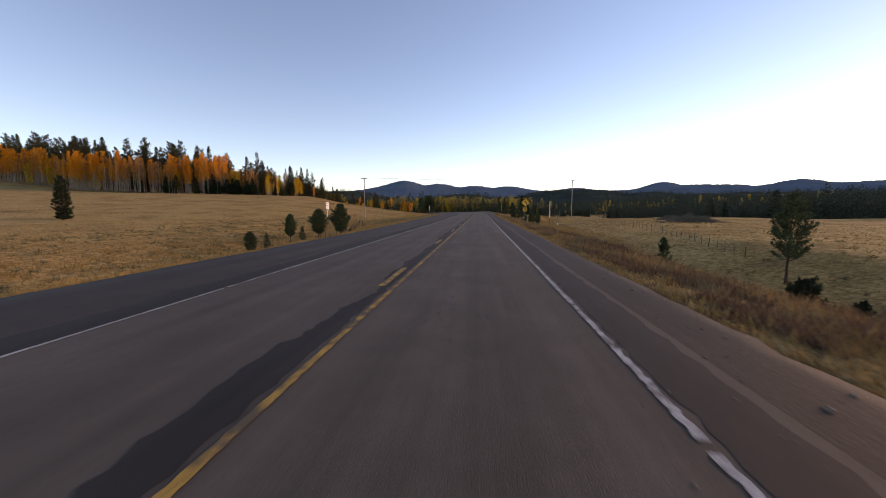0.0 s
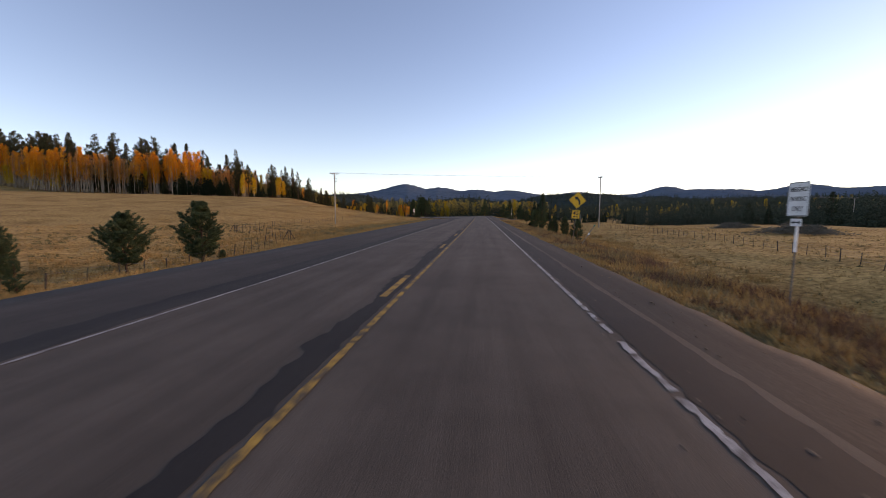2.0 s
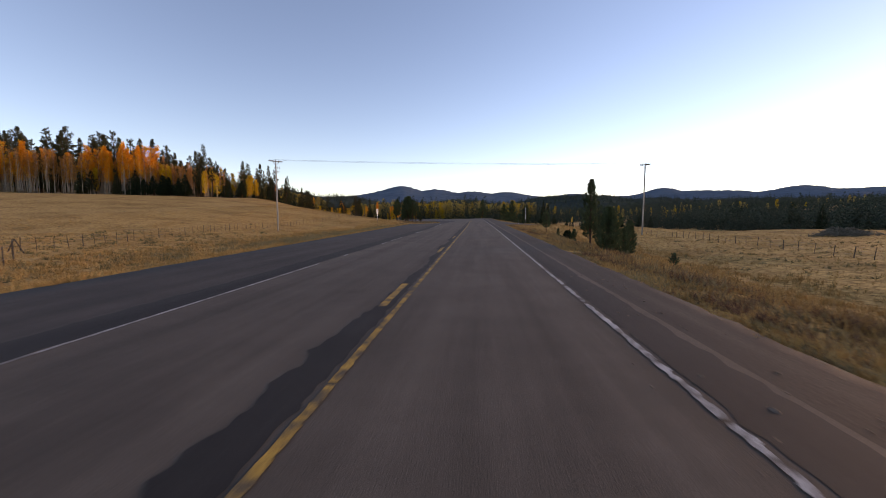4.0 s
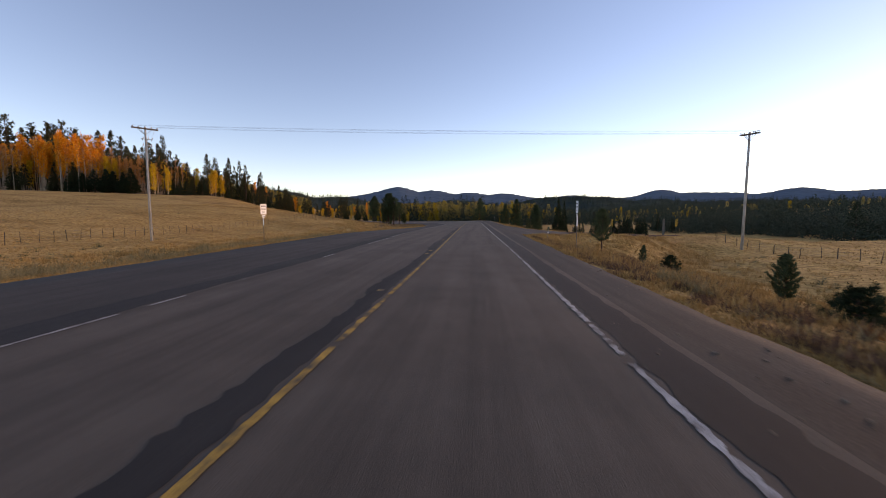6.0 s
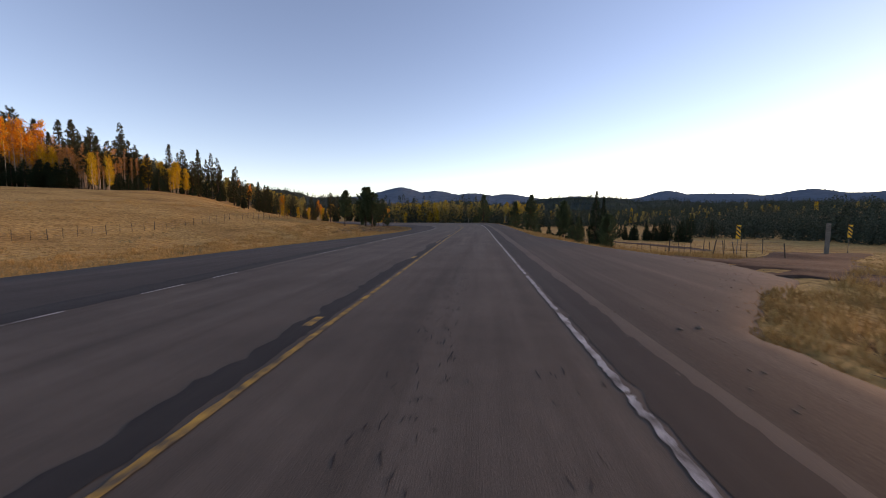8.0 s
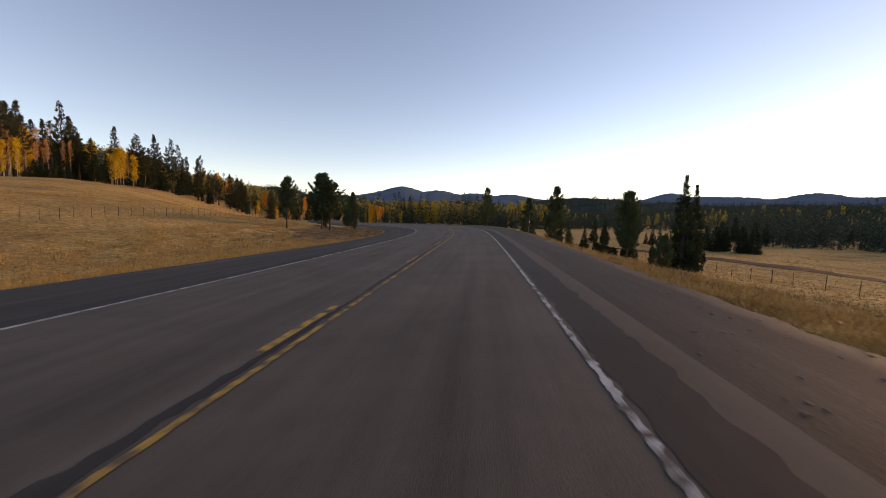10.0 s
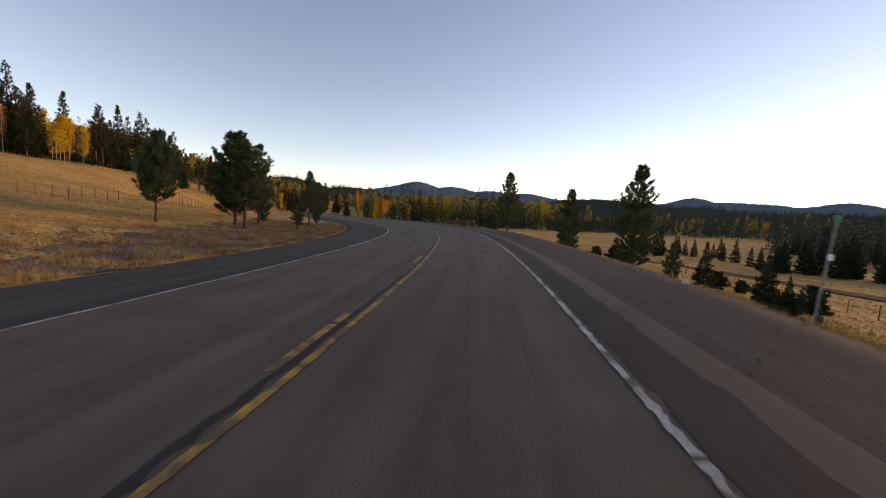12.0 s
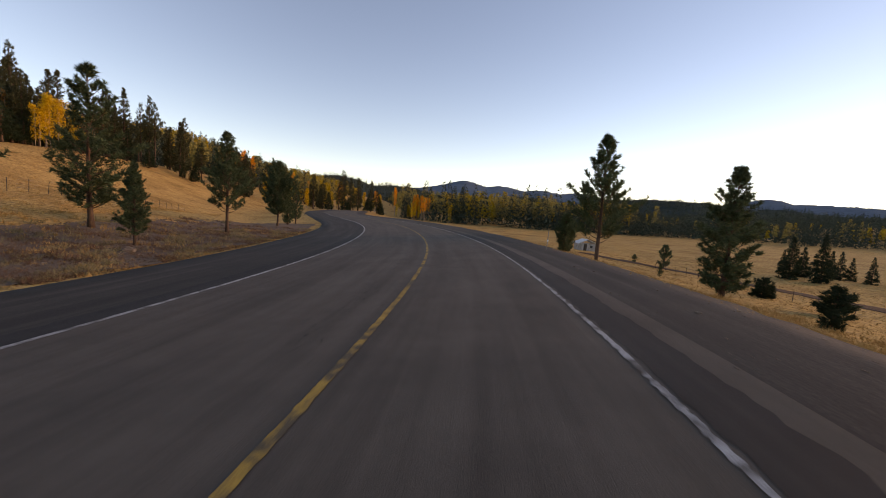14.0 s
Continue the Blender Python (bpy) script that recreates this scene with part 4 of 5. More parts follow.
# beside the right lane: kind, place, height of the top over the road where it starts, or over the ground if low
for kind, x, y, top, wide, lab in [
        (OPEN, 23.2, 31.2, 2.6 - ground_z(23.2, 31.2), 0.95, "bushy green pine standing in the dry meadow"), (PINES[3], 6.9, 82.0, 2.5, 1.0, PINE_L), (PINES[2], 8.2, 84.5, 2.1, 1.0, PINE_L), (PINES[3], 10.2, 88.7, 1.9, 1.0, "low spreading green pine in dry grass"),
        (PINES[4], 10.3, 97.4, 6.4, 1.0, "tall dark green pine with a pointed crown beside the road"), (PINES[3], 14.5, 99.0, 3.4, 0.85, "broad dark green pine beside a taller one"), (PINES[1], 12.6, 98.6, 3.2, 1.2, PINE_L), (PINES[3], 14.8, 109.4, 2.2, 0.95, PINE_L),
        (OPEN, 10.7, 123.4, 3.6, 1.15, "round bushy green pine near the dirt turn-off"), (PINES[3], 9.0, 147.0, 2.4, 1.0, "bushy green pine beyond the dirt turn-off"), (PINES[1], 8.3, 152.0, 2.2, 1.0, PINE_L), (PINES[2], 9.6, 156.0, 1.8, 1.2, PINE_L),
        (DENSE, 15.8, 192.3, 4.6 - ground_z(15.8, 192.3), 0.80, "dense dark pine with a bare lower trunk on the road bank"), (PINES[1], 13.5, 220.3, 7.2 - ground_z(13.5, 220.3), 1.15, "tall dark green pine with an airy top on the road bank"),
        (PINES[1], 12.0, 246.2, 6.5 - ground_z(12.0, 246.2), 1.2, "narrow dark pine on the road bank"), (PINES[0], 1.9, 245.6, 8.8 - ground_z(1.9, 245.6), 1.0, "open-crowned pine with upswept branches on the road bank"),
        (ROUND[2], -0.6, 250.0, 4.6, 0.9, PINE_L), (PINES[3], 19.6, 195.2, 2.3, 0.8, "low bushy pine under the road bank"), (ROUND[1], 15.2, 182.8, 3.1, 1.0, "broad low pine at the foot of the road bank"), (PINES[1], 14.6, 214.2, 3.3, 1.3, PINE_L)]:
    plant(kind, x, y, top / 7.0, lab, PINE_C, "roadside pines", wide=wide)
for x, y, h in [(13.4, 29.4, 2.6), (9.0, 67.8, 2.0), (12.7, 86.6, 1.2), (11.2, 116.5, 1.3), (8.8, 97.5, 1.3), (16.9, 193.0, 1.6), (11.6, 262.0, 1.5), (16.8, 202.1, 1.1), (13.2, 250, 1.2), (14.4, 226, 1.0), (16.0, 232, 1.3)]:
    plant(SAPLINGS[int(x * 7) % 3], x, y, h / 2.0, "small green pine sapling in dry grass", "pine sapling", "saplings", wide=1.3 if 60 < y < 70 else 0.8)
for x, y, h in [(20.0, 25.3, 1.8), (13.1, 116.8, 1.1), (8.6, 99.2, 1.0), (16.0, 203.2, 1.4), (21.6, 23.4, 0.8), (13.4, 236, 1.1)]:
    plant(BUSHES[int(y) % 2], x, y, h / 1.4, "dense dark evergreen bush in dry grass", "bush", "bushes")
for k, x, y, top in [(0, 21.7, 192.9, 6.6 - ground_z(21.7, 192.9)), (1, 23.3, 194.2, 5.7 - ground_z(23.3, 194.2)), (1, 17.1, 214.0, 4.0), (2, 18.6, 209.0, 3.6), (1, 22.9, 213.0, 2.4)]:
    plant(SPRUCES[k], x, y, top / 8.0, "dark spruce with drooping boughs below the road bank", "spruce tree", "roadside spruces", wide=0.68 if top > 8 else 1.0)
for k, x, y, top in [(0, 40.8, 292.1, 7.8), (2, 46.5, 299, 6.0), (1, 43.6, 288.6, 8.5)]:
    plant(SPRUCES[k], x, y, top / 8.0, "dark spruce standing in the valley meadow", "spruce tree", "valley spruces")
for x, y, h in [(54.7, 305, 5.4), (56.2, 297, 5.1), (55.6, 301, 4.6), (53.2, 300, 5.6), (58.8, 287.8, 4.9), (60.8, 286.2, 6.1), (57.2, 274.4, 4.6), (59.6, 294, 4.2), (50.0, 312, 4.8), (63.5, 298, 5.5)]:
    plant(SLIM[int(x * 10) % 2], x, y, h / 4.0, "small slender dark spruce in the valley meadow", "spruce sapling", "valley spruce saplings")
for k in range(16):
    x, y = 52 + 1.1 * k + random.uniform(-2, 2), 262 - 0.5 * k + random.uniform(-3, 5)
    plant(SPRUCES[k % 3], x, y, random.uniform(0.42, 0.7) + 0.03 * k, "dark spruce in the dense thicket beyond the track", "spruce tree", "thicket spruces")
for x, y, h in [(18.7, 254, 1.9), (19.2, 245.2, 2.2), (20.0, 217.4, 1.5), (21.9, 217.1, 1.1), (21.1, 212.3, 1.3), (22.5, 210.2, 1.9)]:
    plant(BUSHES[int(y) % 2], x, y, h / 1.4, "rounded green bush under the road bank", "bush", "bank bushes")
for x, y, h in [(18.3, 284.5, 3.9), (14.8, 290.5, 1.6)]:
    plant(SAPLINGS[1], x, y, h / 2.0, "young green pine in the valley meadow", "pine sapling", "valley saplings")
# beside the left shoulder
for kind, x, y, top, wide, lab in [
        (PINES[3], -23.0, 36.5, 2.0, 1.25, "low bushy pine beside the paved shoulder"), (PINES[2], -21.9, 37.6, 1.9, 1.0, PINE_L), (ROUND[0], -23.8, 46.4, 3.5, 0.9, "small round pine on a bare trunk beside the paved shoulder"),
        (ROUND[2], -22.6, 52.2, 4.0, 1.2, "rounded green pine beside the paved shoulder"), (PINES[2], -21.9, 45.8, 2.1, 1.1, "thin young pine beside the paved shoulder"), (ROUND[1], -21.2, 57.1, 4.8, 1.3, "full green pine beside the paved shoulder"), (PINES[3], -19.9, 57.6, 1.1, 1.0, "low pine shoot beside a full pine"),
        (ROUND[0], -32.9, 213.4, 7.6 - ground_z(-32.9, 213.4), 0.85, "dark pine standing on the cut bank"), (OPEN, -27.6, 219.2, 7.6 - ground_z(-27.6, 219.2), 1.25, "broad dark pine in a clump inside the bend"), (ROUND[1], -29.6, 220.4, 9.0 - ground_z(-29.6, 220.4), 1.0, "broad dark pine in a clump inside the bend"),
        (PINES[2], -32.3, 229.0, 9.2 - ground_z(-32.3, 229.0), 1.0, "airy dark pine on the cut bank"), (PINES[0], -29.2, 237.3, 6.8 - ground_z(-29.2, 237.3), 0.95, "slim dark pine with a pointed top inside the bend"), (ROUND[2], -34.2, 250.3, 5.7 - ground_z(-34.2, 250.3), 0.9, "dark pine inside the bend"),
        (PINES[4], -25.4, 226.7, 2.7 - ground_z(-25.4, 226.7), 1.2, "thin young pine with a bare trunk below the bank"), (PINES[1], -37.0, 256.0, 5.0, 1.0, PINE_L), (PINES[2], -40.0, 262.0, 5.5, 1.0, PINE_L), (PINES[1], -34.6, 233.5, 5.0, 1.0, PINE_L)]:
    plant(kind, x, y, top / 7.0, lab, PINE_C, "roadside pines", wide=wide)
COLUMN = tree_kind("spruce_tree", pine_meshes(158, 8.0, 0.03, 0.95, 28, 9, 0.32, blade_n=12, egg=0.4), BARK, SPRUCE_NEEDLES)
plant(COLUMN, -109.5, 91.7, 11.6 / 8, "lone dark columnar spruce in the open meadow", "spruce tree", wide=1.15)


# ---- the wood along the top of the meadow hill ----
def wood():
    r = np.random.RandomState(33)
    front = np.array([(-470, 300), (-345, 281), (-290, 265), (-247, 267), (-183, 256), (-143, 252), (-142, 285), (-138, 315), (-122, 352), (-104, 392), (-92, 430)], float)
    seg = np.cumsum(np.r_[0, np.linalg.norm(np.diff(front, axis=0), axis=1)])

    def spot(t, d):
        p = np.array([np.interp(t, seg, front[:, 0]), np.interp(t, seg, front[:, 1])])
        back = np.array([-0.35, 0.94]) if t < seg[5] else np.array([-0.94, 0.3])
        return p + back * d

    con = ("dark tall conifer in the hillside wood", "conifer tree", "hillside conifers")
    asp = ("pale-trunked aspen with orange autumn leaves at the wood's edge", "aspen tree", "hillside aspens")
    gold = ("aspen with bright golden leaves at the wood's edge", "aspen tree", "golden aspens")
    bare = ("nearly bare pale aspen at the wood's edge", "aspen tree", "bare aspens")
    for k in range(270):
        t, d = r.uniform(0, seg[4] + 4), abs(r.normal(0, 12))
        x, y = spot(t, d)
        pick = r.rand() + 0.10 * wave(t, 0.0, 34, 5)
        if pick < 0.15:
            plant(GOLDEN[k % 3], x, y, r.uniform(0.6, 1.3), *gold)
        elif pick < 0.60:
            plant(ORANGE_ASPENS[k % 4], x, y, r.uniform(0.85, 1.4), *asp)
        elif pick < 0.95:
            plant(BARE_ASPENS[k % 3], x, y, r.uniform(0.8, 1.35), *bare)
        else:
            plant(HILL_TALL[k % 3], x, y, r.uniform(0.25, 0.6), *con, wide=1.4)
    for k in range(150):
        t, d = r.uniform(0, seg[4] + 22), 16 + 70 * r.uniform(0, 1) ** 1.4
        x, y = spot(t, d)
        plant(HILL_TALL[k % 5], x, y, r.uniform(0.9, 1.7) * np.interp(x, [-250, -185], [1.0, 0.68]), *con)
    # tall airy pines that stand out on the skyline
    for k, (x, y, top) in enumerate([(-144.5, 323.5, 34.8), (-162, 332, 37), (-168.8, 325, 38.1), (-150, 326, 38), (-156, 330, 35), (-176.4, 302, 40.5), (-181.6, 303, 49), (-138, 330, 31), (-171, 300, 38)]):
        plant(HILL_TALL[(4, 3, 4, 1, 4)[k % 5]], x, y, (top - 2 - ground_z(x, y)) / 26, *con, wide=0.68)
    for x, y, k in [(-170, 306, 1.35), (-173.5, 309, 1.45), (-177, 311, 1.3), (-167, 311, 1.25)]:
        plant(GOLDEN[int(-x) % 3], x, y, k, *gold, wide=0.85)
    # low dark conifers in the hollow, thin aspens standing behind them
    for k in range(22):
        x, y = spot(r.uniform(seg[4] - 16, seg[5] - 13), r.uniform(-1, 7))
        plant(TALL[k % 3], x, y, r.uniform(0.26, 0.46), *con, wide=1.7)
    for k in range(34):
        x, y = spot(r.uniform(seg[4] - 6, seg[5] - 1), r.uniform(7, 26))
        if k % 6 == 0:
            plant(GOLDEN[k % 3], x, y, r.uniform(1.0, 1.25), *gold)
        else:
            plant(BARE_ASPENS[k % 3], x, y, r.uniform(0.65, 0.95), *bare)
    for x, y, s in [(-144, 253, 0.95), (-138.5, 254, 0.85), (-147, 257, 0.8), (-149, 266, 0.7), (-142.5, 290, 0.95), (-144, 294, 1.0), (-143, 297.5, 0.9), (-141.5, 287, 0.8), (-128, 362, 0.7), (-122, 372, 0.75), (-118, 380, 0.7)]:
        plant(GOLDEN[int(-x) % 3], x, y, s, *gold, wide=1.15)
    for k in range(46):
        t = r.uniform(0, 1)
        x, y = -205 + 140 * t + r.normal(0, 7), 425 + 75 * t + r.normal(0, 8)
        plant((GOLDEN[k % 2], GOLDEN[2], ORANGE_ASPENS[k % 4])[k % 3], x, y, r.uniform(0.65, 1.0), *(gold if k % 3 < 2 else asp))
    for k in range(30):
        x, y = spot(r.uniform(seg[5] + 3, seg[7]), r.uniform(4, 50))
        plant(BARE_ASPENS[k % 3] if k % 3 == 0 else HILL_TALL[k % 5], x, y, r.uniform(0.65, 1.0), *(bare if k % 3 == 0 else con))
    for k in range(26):
        x, y = spot(r.uniform(seg[5] + 8, seg[-1]), r.uniform(-2, 5))
        plant(TALL[k % 3], x, y, r.uniform(0.15, 0.42), *con, wide=1.6)
    for k in range(40):
        x, y = spot(r.uniform(seg[7] - 8, seg[-1]), r.uniform(0, 45))
        plant(HILL_TALL[k % 5], x, y, r.uniform(0.45, 0.85), *con)


wood()


# ---- woods farther off, too many to count ----
def low_trees(places, heights, seed, kind, m=100):
    """Many small trees as one mesh: conifers as ragged tiers, aspens as leaf clumps on stems."""
    r = np.random.RandomState(seed)
    n = len(places)
    base = places
    if kind == "conifer":
        t = r.uniform(0, 1, (n, m)) ** 0.9
        slim, blunt, bare = r.uniform(0.09, 0.19, (n, 1)), r.uniform(0.4, 0.95, (n, 1)), r.uniform(0.02, 0.18, (n, 1)) ** 1.5
        reach = heights[:, None] * (slim * (1 - t) ** blunt + 0.010) * np.sqrt(r.uniform(0.1, 1.15, (n, m)))
        a = r.uniform(0, 6.283, (n, m))
        c = base[:, None] + np.stack([np.cos(a) * reach, np.sin(a) * reach, heights[:, None] * (bare + (0.97 - bare) * t)], -1)
        k = (heights[:, None] * 0.56 / m ** 0.5 * (1.25 - 0.7 * t))[..., None]
        e1, e2 = r.normal(0, 0.6, (n, m, 3)), r.normal(0, 0.6, (n, m, 3))
        drop = np.stack([np.cos(a), np.sin(a), -0.5 + 0 * a], -1)
        v = np.stack([c + drop * k, c + e1 * k, c + e2 * k], 2).reshape(-1, 3)
        return v, np.arange(len(v)).reshape(-1, 3)
    m = 130
    u = r.uniform(0, 1, (n, m))
    z = heights[:, None] * (0.42 + 0.56 * u)
    rad = heights[:, None] * 0.14 * np.sqrt(r.uniform(0, 1, (n, m))) * (1.1 - u) ** 0.4
    a = r.uniform(0, 6.28, (n, m))
    c = base[:, None] + np.stack([np.cos(a) * rad, np.sin(a) * rad, z], -1)
    v, f = leaves(c.reshape(-1, 3), float(np.mean(heights)) * 0.045, r)
    return v, np.vstack([f[:, [0, 1, 2]], f[:, [0, 2, 3]]])


def in_wood(x, y):
    tx = np.interp(y, [-400, 150, 230, 280, 298, 330, 370, 430, 520], [150, 140, 122, 112, 98, 98, 120, 190, 240])
    fy = np.interp(x, [-260, -150, -100, -70, 6, 100, 240], [430, 470, 505, 495, 515, 535, 560])
    q = -0.6 * x + 0.8 * y
    s, u = to_road(x, y)
    return ((x > tx) & (y > -380)) | ((y > fy) & (x > -700)) | ((q > 440) & (x < -60)), u


def far_woods():
    r = np.random.RandomState(71)
    n = 24000
    d = 150 + 1150 * r.uniform(0, 1, n) ** 1.35
    a = np.radians(r.uniform(-62, 78, n))
    x, y = d * np.sin(a), 120 + d * np.cos(a)
    ok, u = in_wood(x, y)
    ok &= np.abs(u) > 30
    x, y, d = x[ok], y[ok], d[ok]
    gold = (wave(x, y, 90, 14) + 0.5 * wave(x, y, 25, 15) > np.where(x > 60, 0.95, -0.15)) & (y > 440) & (d < 800)
    way = np.degrees(np.arctan2(x, y - 200))
    gold |= (way > -47) & (way < -10) & (d < 560) & (y > 380) & (wave(x, y, 40, 16) > -0.15)
    z = height(x, y) - 0.3
    p = np.stack([x, y, z], 1)
    h = (8 + 18 * r.uniform(0, 1, len(x)) ** 0.8) * np.where(x > 90, (0.82 + 0.22 * wave(x, y, 22, 41)) * np.interp(y, [200, 350, 500], [0.66, 0.6, 0.9]), 1)
    h = h * np.where((x > -130) & (x <= 110) & (y > 440), np.where(gold, 1.35, 0.95), 1.0)
    front = np.interp(x, [-260, -150, -100, -70, 6, 100, 240], [430, 470, 505, 495, 515, 535, 560])
    gold &= (y > front + 14) | (y < 470)
    near = np.where((~gold) & (d < 260) & (x > 60))[0][:30]
    for k in near:
        plant(TALL[k % 4], x[k], y[k], h[k] / 26.0, "dark conifer at the edge of the valley wood", "conifer tree", "valley conifers")
    gold[near] = True
    c = p[~gold]
    close = d[~gold] < 520
    for pick, m in ((close, 190), (~close, 70)):
        ob = part("far_conifer_woods", mesh_of("far_conifer_woods", *low_trees(c[pick], h[~gold][pick], 3, "conifer", m), FAR_WOOD))
        tagged(ob, "dense dark conifer woods covering the distant slopes", "conifer woods", kind="stuff")
    gold[near] = False
    g = np.where(gold)[0][:2200]
    half = (r.rand(len(g)) < 0.15) | (wave(x[g], y[g], 60, 19) > 0.55)
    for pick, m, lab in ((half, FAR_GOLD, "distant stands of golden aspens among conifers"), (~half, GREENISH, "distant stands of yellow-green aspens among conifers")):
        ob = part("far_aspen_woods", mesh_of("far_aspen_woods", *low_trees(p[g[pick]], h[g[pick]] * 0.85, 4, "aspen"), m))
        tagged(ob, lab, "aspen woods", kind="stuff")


far_woods()


def slope_woods():
    """Conifers standing all over the near hills, their tops on the skyline."""
    r = np.random.RandomState(77)
    n = 9000
    i, j = r.uniform(0, len(NEAR_SLOPE) - 1.001, n), r.uniform(0, NEAR_SLOPE.shape[1] - 1.001, n)
    a, b, f, g = i.astype(int), j.astype(int), (i % 1)[:, None], (j % 1)[:, None]
    p = (NEAR_SLOPE[a, b] * (1 - f) + NEAR_SLOPE[a + 1, b] * f) * (1 - g) + (NEAR_SLOPE[a, b + 1] * (1 - f) + NEAR_SLOPE[a + 1, b + 1] * f) * g
    v, f = low_trees(p - [0, 0, 0.8], r.uniform(7, 17, n), 5, "conifer", 36)
    ob = part("hill_conifer_woods", mesh_of("hill_conifer_woods", v, f, FAR_WOOD))
    tagged(ob, "dense conifer woods over the nearer hills", "conifer woods", kind="stuff")


slope_woods()


# ---- signs, posts, poles ----
def sign_post(parent, h, lean=0.0, size=0.05):
    v, f = tube([(0, 0.035, -0.5), (0, 0.035, h * 0.5), (0, 0.035, h)], [size * 0.5] * 3, 4)
    return part("post", mesh_of("post", v, f, POST_STEEL), parent, "weathered steel post")


def curve_sign(x, y, base, lean, turn):
    ob = thing("curve_warning_sign", pose(x, y, base, 0, lean, turn), "yellow diamond curve sign with speed plate on a leaning post", "road sign")
    sign_post(ob, 3.0)
    c = 3.05
    out = rounded(0.87, 0.87, 0.06, 0, c, 45)
    dia = part("sign_panel", plate(out, 0, 0.006), ob, "yellow diamond panel", SIGN_YELLOW)
    part("border", ring_plate(rounded(0.83, 0.83, 0.05, 0, c, 45), rounded(0.797, 0.797, 0.04, 0, c, 45), -0.003, 0), dia, "black border", SIGN_BLACK)
    # arrow that bends to the left: shaft as a bent band, then the head
    shaft = []
    for k in range(9):
        t = k / 8
        a = radians(0 + 62 * t)
        shaft.append((0.15 - 0.34 * (1 - math.cos(a)), c - 0.30 + 0.10 + 0.34 * math.sin(a) * 1.05))
    pts = np.array([(0.15, c - 0.30)] + shaft)
    dd = np.gradient(pts, axis=0)
    dd /= np.linalg.norm(dd, axis=1)[:, None]
    nn = np.stack([-dd[:, 1], dd[:, 0]], 1) * 0.062
    part("arrow_shaft", plate([tuple(p) for p in np.vstack([pts + nn, (pts - nn)[::-1]])], -0.004, 0), dia, "black curved arrow", SIGN_BLACK)
    tip, d = pts[-1], dd[-1]
    w = np.array([-d[1], d[0]])
    part("arrow_head", plate([tuple(tip + w * 0.155), tuple(tip - w * 0.155), tuple(tip + d * 0.24)], -0.004, 0), dia, "black arrow head", SIGN_BLACK)
    pl = part("speed_plate", plate(rounded(0.57, 0.62, 0.05, -0.02, 2.04), 0, 0.006), ob, "yellow speed plate", SIGN_YELLOW)
    part("border", ring_plate(rounded(0.535, 0.585, 0.045, -0.02, 2.04), rounded(0.50, 0.55, 0.035, -0.02, 2.04), -0.003, 0), pl, "black border", SIGN_BLACK)
    lettering("45", 0.37, -0.02, -0.003, 2.11, SIGN_BLACK, pl, 0.40)
    lettering("MPH", 0.15, -0.02, -0.003, 1.86, SIGN_BLACK, pl, 0.31)
    for z in (2.28, 2.75, 3.35):
        part("bolt", mesh_of("bolt", *tube([(0, -0.010, z), (0, 0.01, z)], [0.012, 0.012], 6), STEEL), ob)
    return ob


def parking_sign(x, y, base, turn, lean, top):
    ob = thing("parking_sign", pose(x, y, base, 0, lean, turn), "white emergency parking sign with arrow plate on a steel post", "road sign", "parking signs")
    sign_post(ob, top)
    c = top - 0.36
    pa = part("sign_panel", plate(rounded(0.60, 0.76, 0.04, 0, c), 0, 0.006), ob, "white panel", SIGN_WHITE)
    part("border", ring_plate(rounded(0.575, 0.735, 0.035, 0, c), rounded(0.555, 0.715, 0.03, 0, c), -0.003, 0), pa, "thin black border", SIGN_BLACK)
    lettering("EMERGENCY", 0.14, 0, -0.003, c + 0.21, SIGN_BLACK, pa, 0.48)
    lettering("PARKING", 0.15, 0, -0.003, c + 0.0, SIGN_BLACK, pa, 0.44)
    lettering("ONLY", 0.16, 0, -0.003, c - 0.22, SIGN_BLACK, pa, 0.30)
    ar = part("arrow_plate", plate(rounded(0.32, 0.17, 0.02, 0, c - 0.52), 0, 0.005), ob, "white arrow plate", SIGN_WHITE)
    part("arrow", plate([(-0.13, c - 0.52), (-0.07, c - 0.47), (-0.07, c - 0.505), (0.07, c - 0.505), (0.07, c - 0.47), (0.13, c - 0.52), (0.07, c - 0.57), (0.07, c - 0.535), (-0.07, c - 0.535), (-0.07, c - 0.57)], -0.003, 0), ar, "black double arrow", SIGN_BLACK)
    for z in (c + 0.3, c - 0.3):
        part("bolt", mesh_of("bolt", *tube([(0, -0.008, z), (0, 0.01, z)], [0.010, 0.010], 6), STEEL), ob)
    part("sleeve", mesh_of("sleeve", *tube([(0, 0.035, top - 1.55), (0, 0.035, top - 0.9)], [0.036, 0.036], 4), REFLECTOR), ob, "white reflective sleeve")
    return ob


curve_sign(6.5, 58.6, ground_z(6.5, 58.6), 4.5, -3)
parking_sign(6.9, 39.4, ground_z(6.9, 39.4), -91, 0.5, 2.9)
parking_sign(6.3, 114.6, ground_z(6.3, 114.6), -91, 0.5, 2.55 - ground_z(6.3, 114.6))
parking_sign(-16.3, 40.1, ground_z(-16.3, 40.1), 77, 0, 2.3 - ground_z(-16.3, 40.1))
parking_sign(-15.4, 117.0, ground_z(-15.4, 117.0), 77, 0, 2.4 - ground_z(-15.4, 117.0))


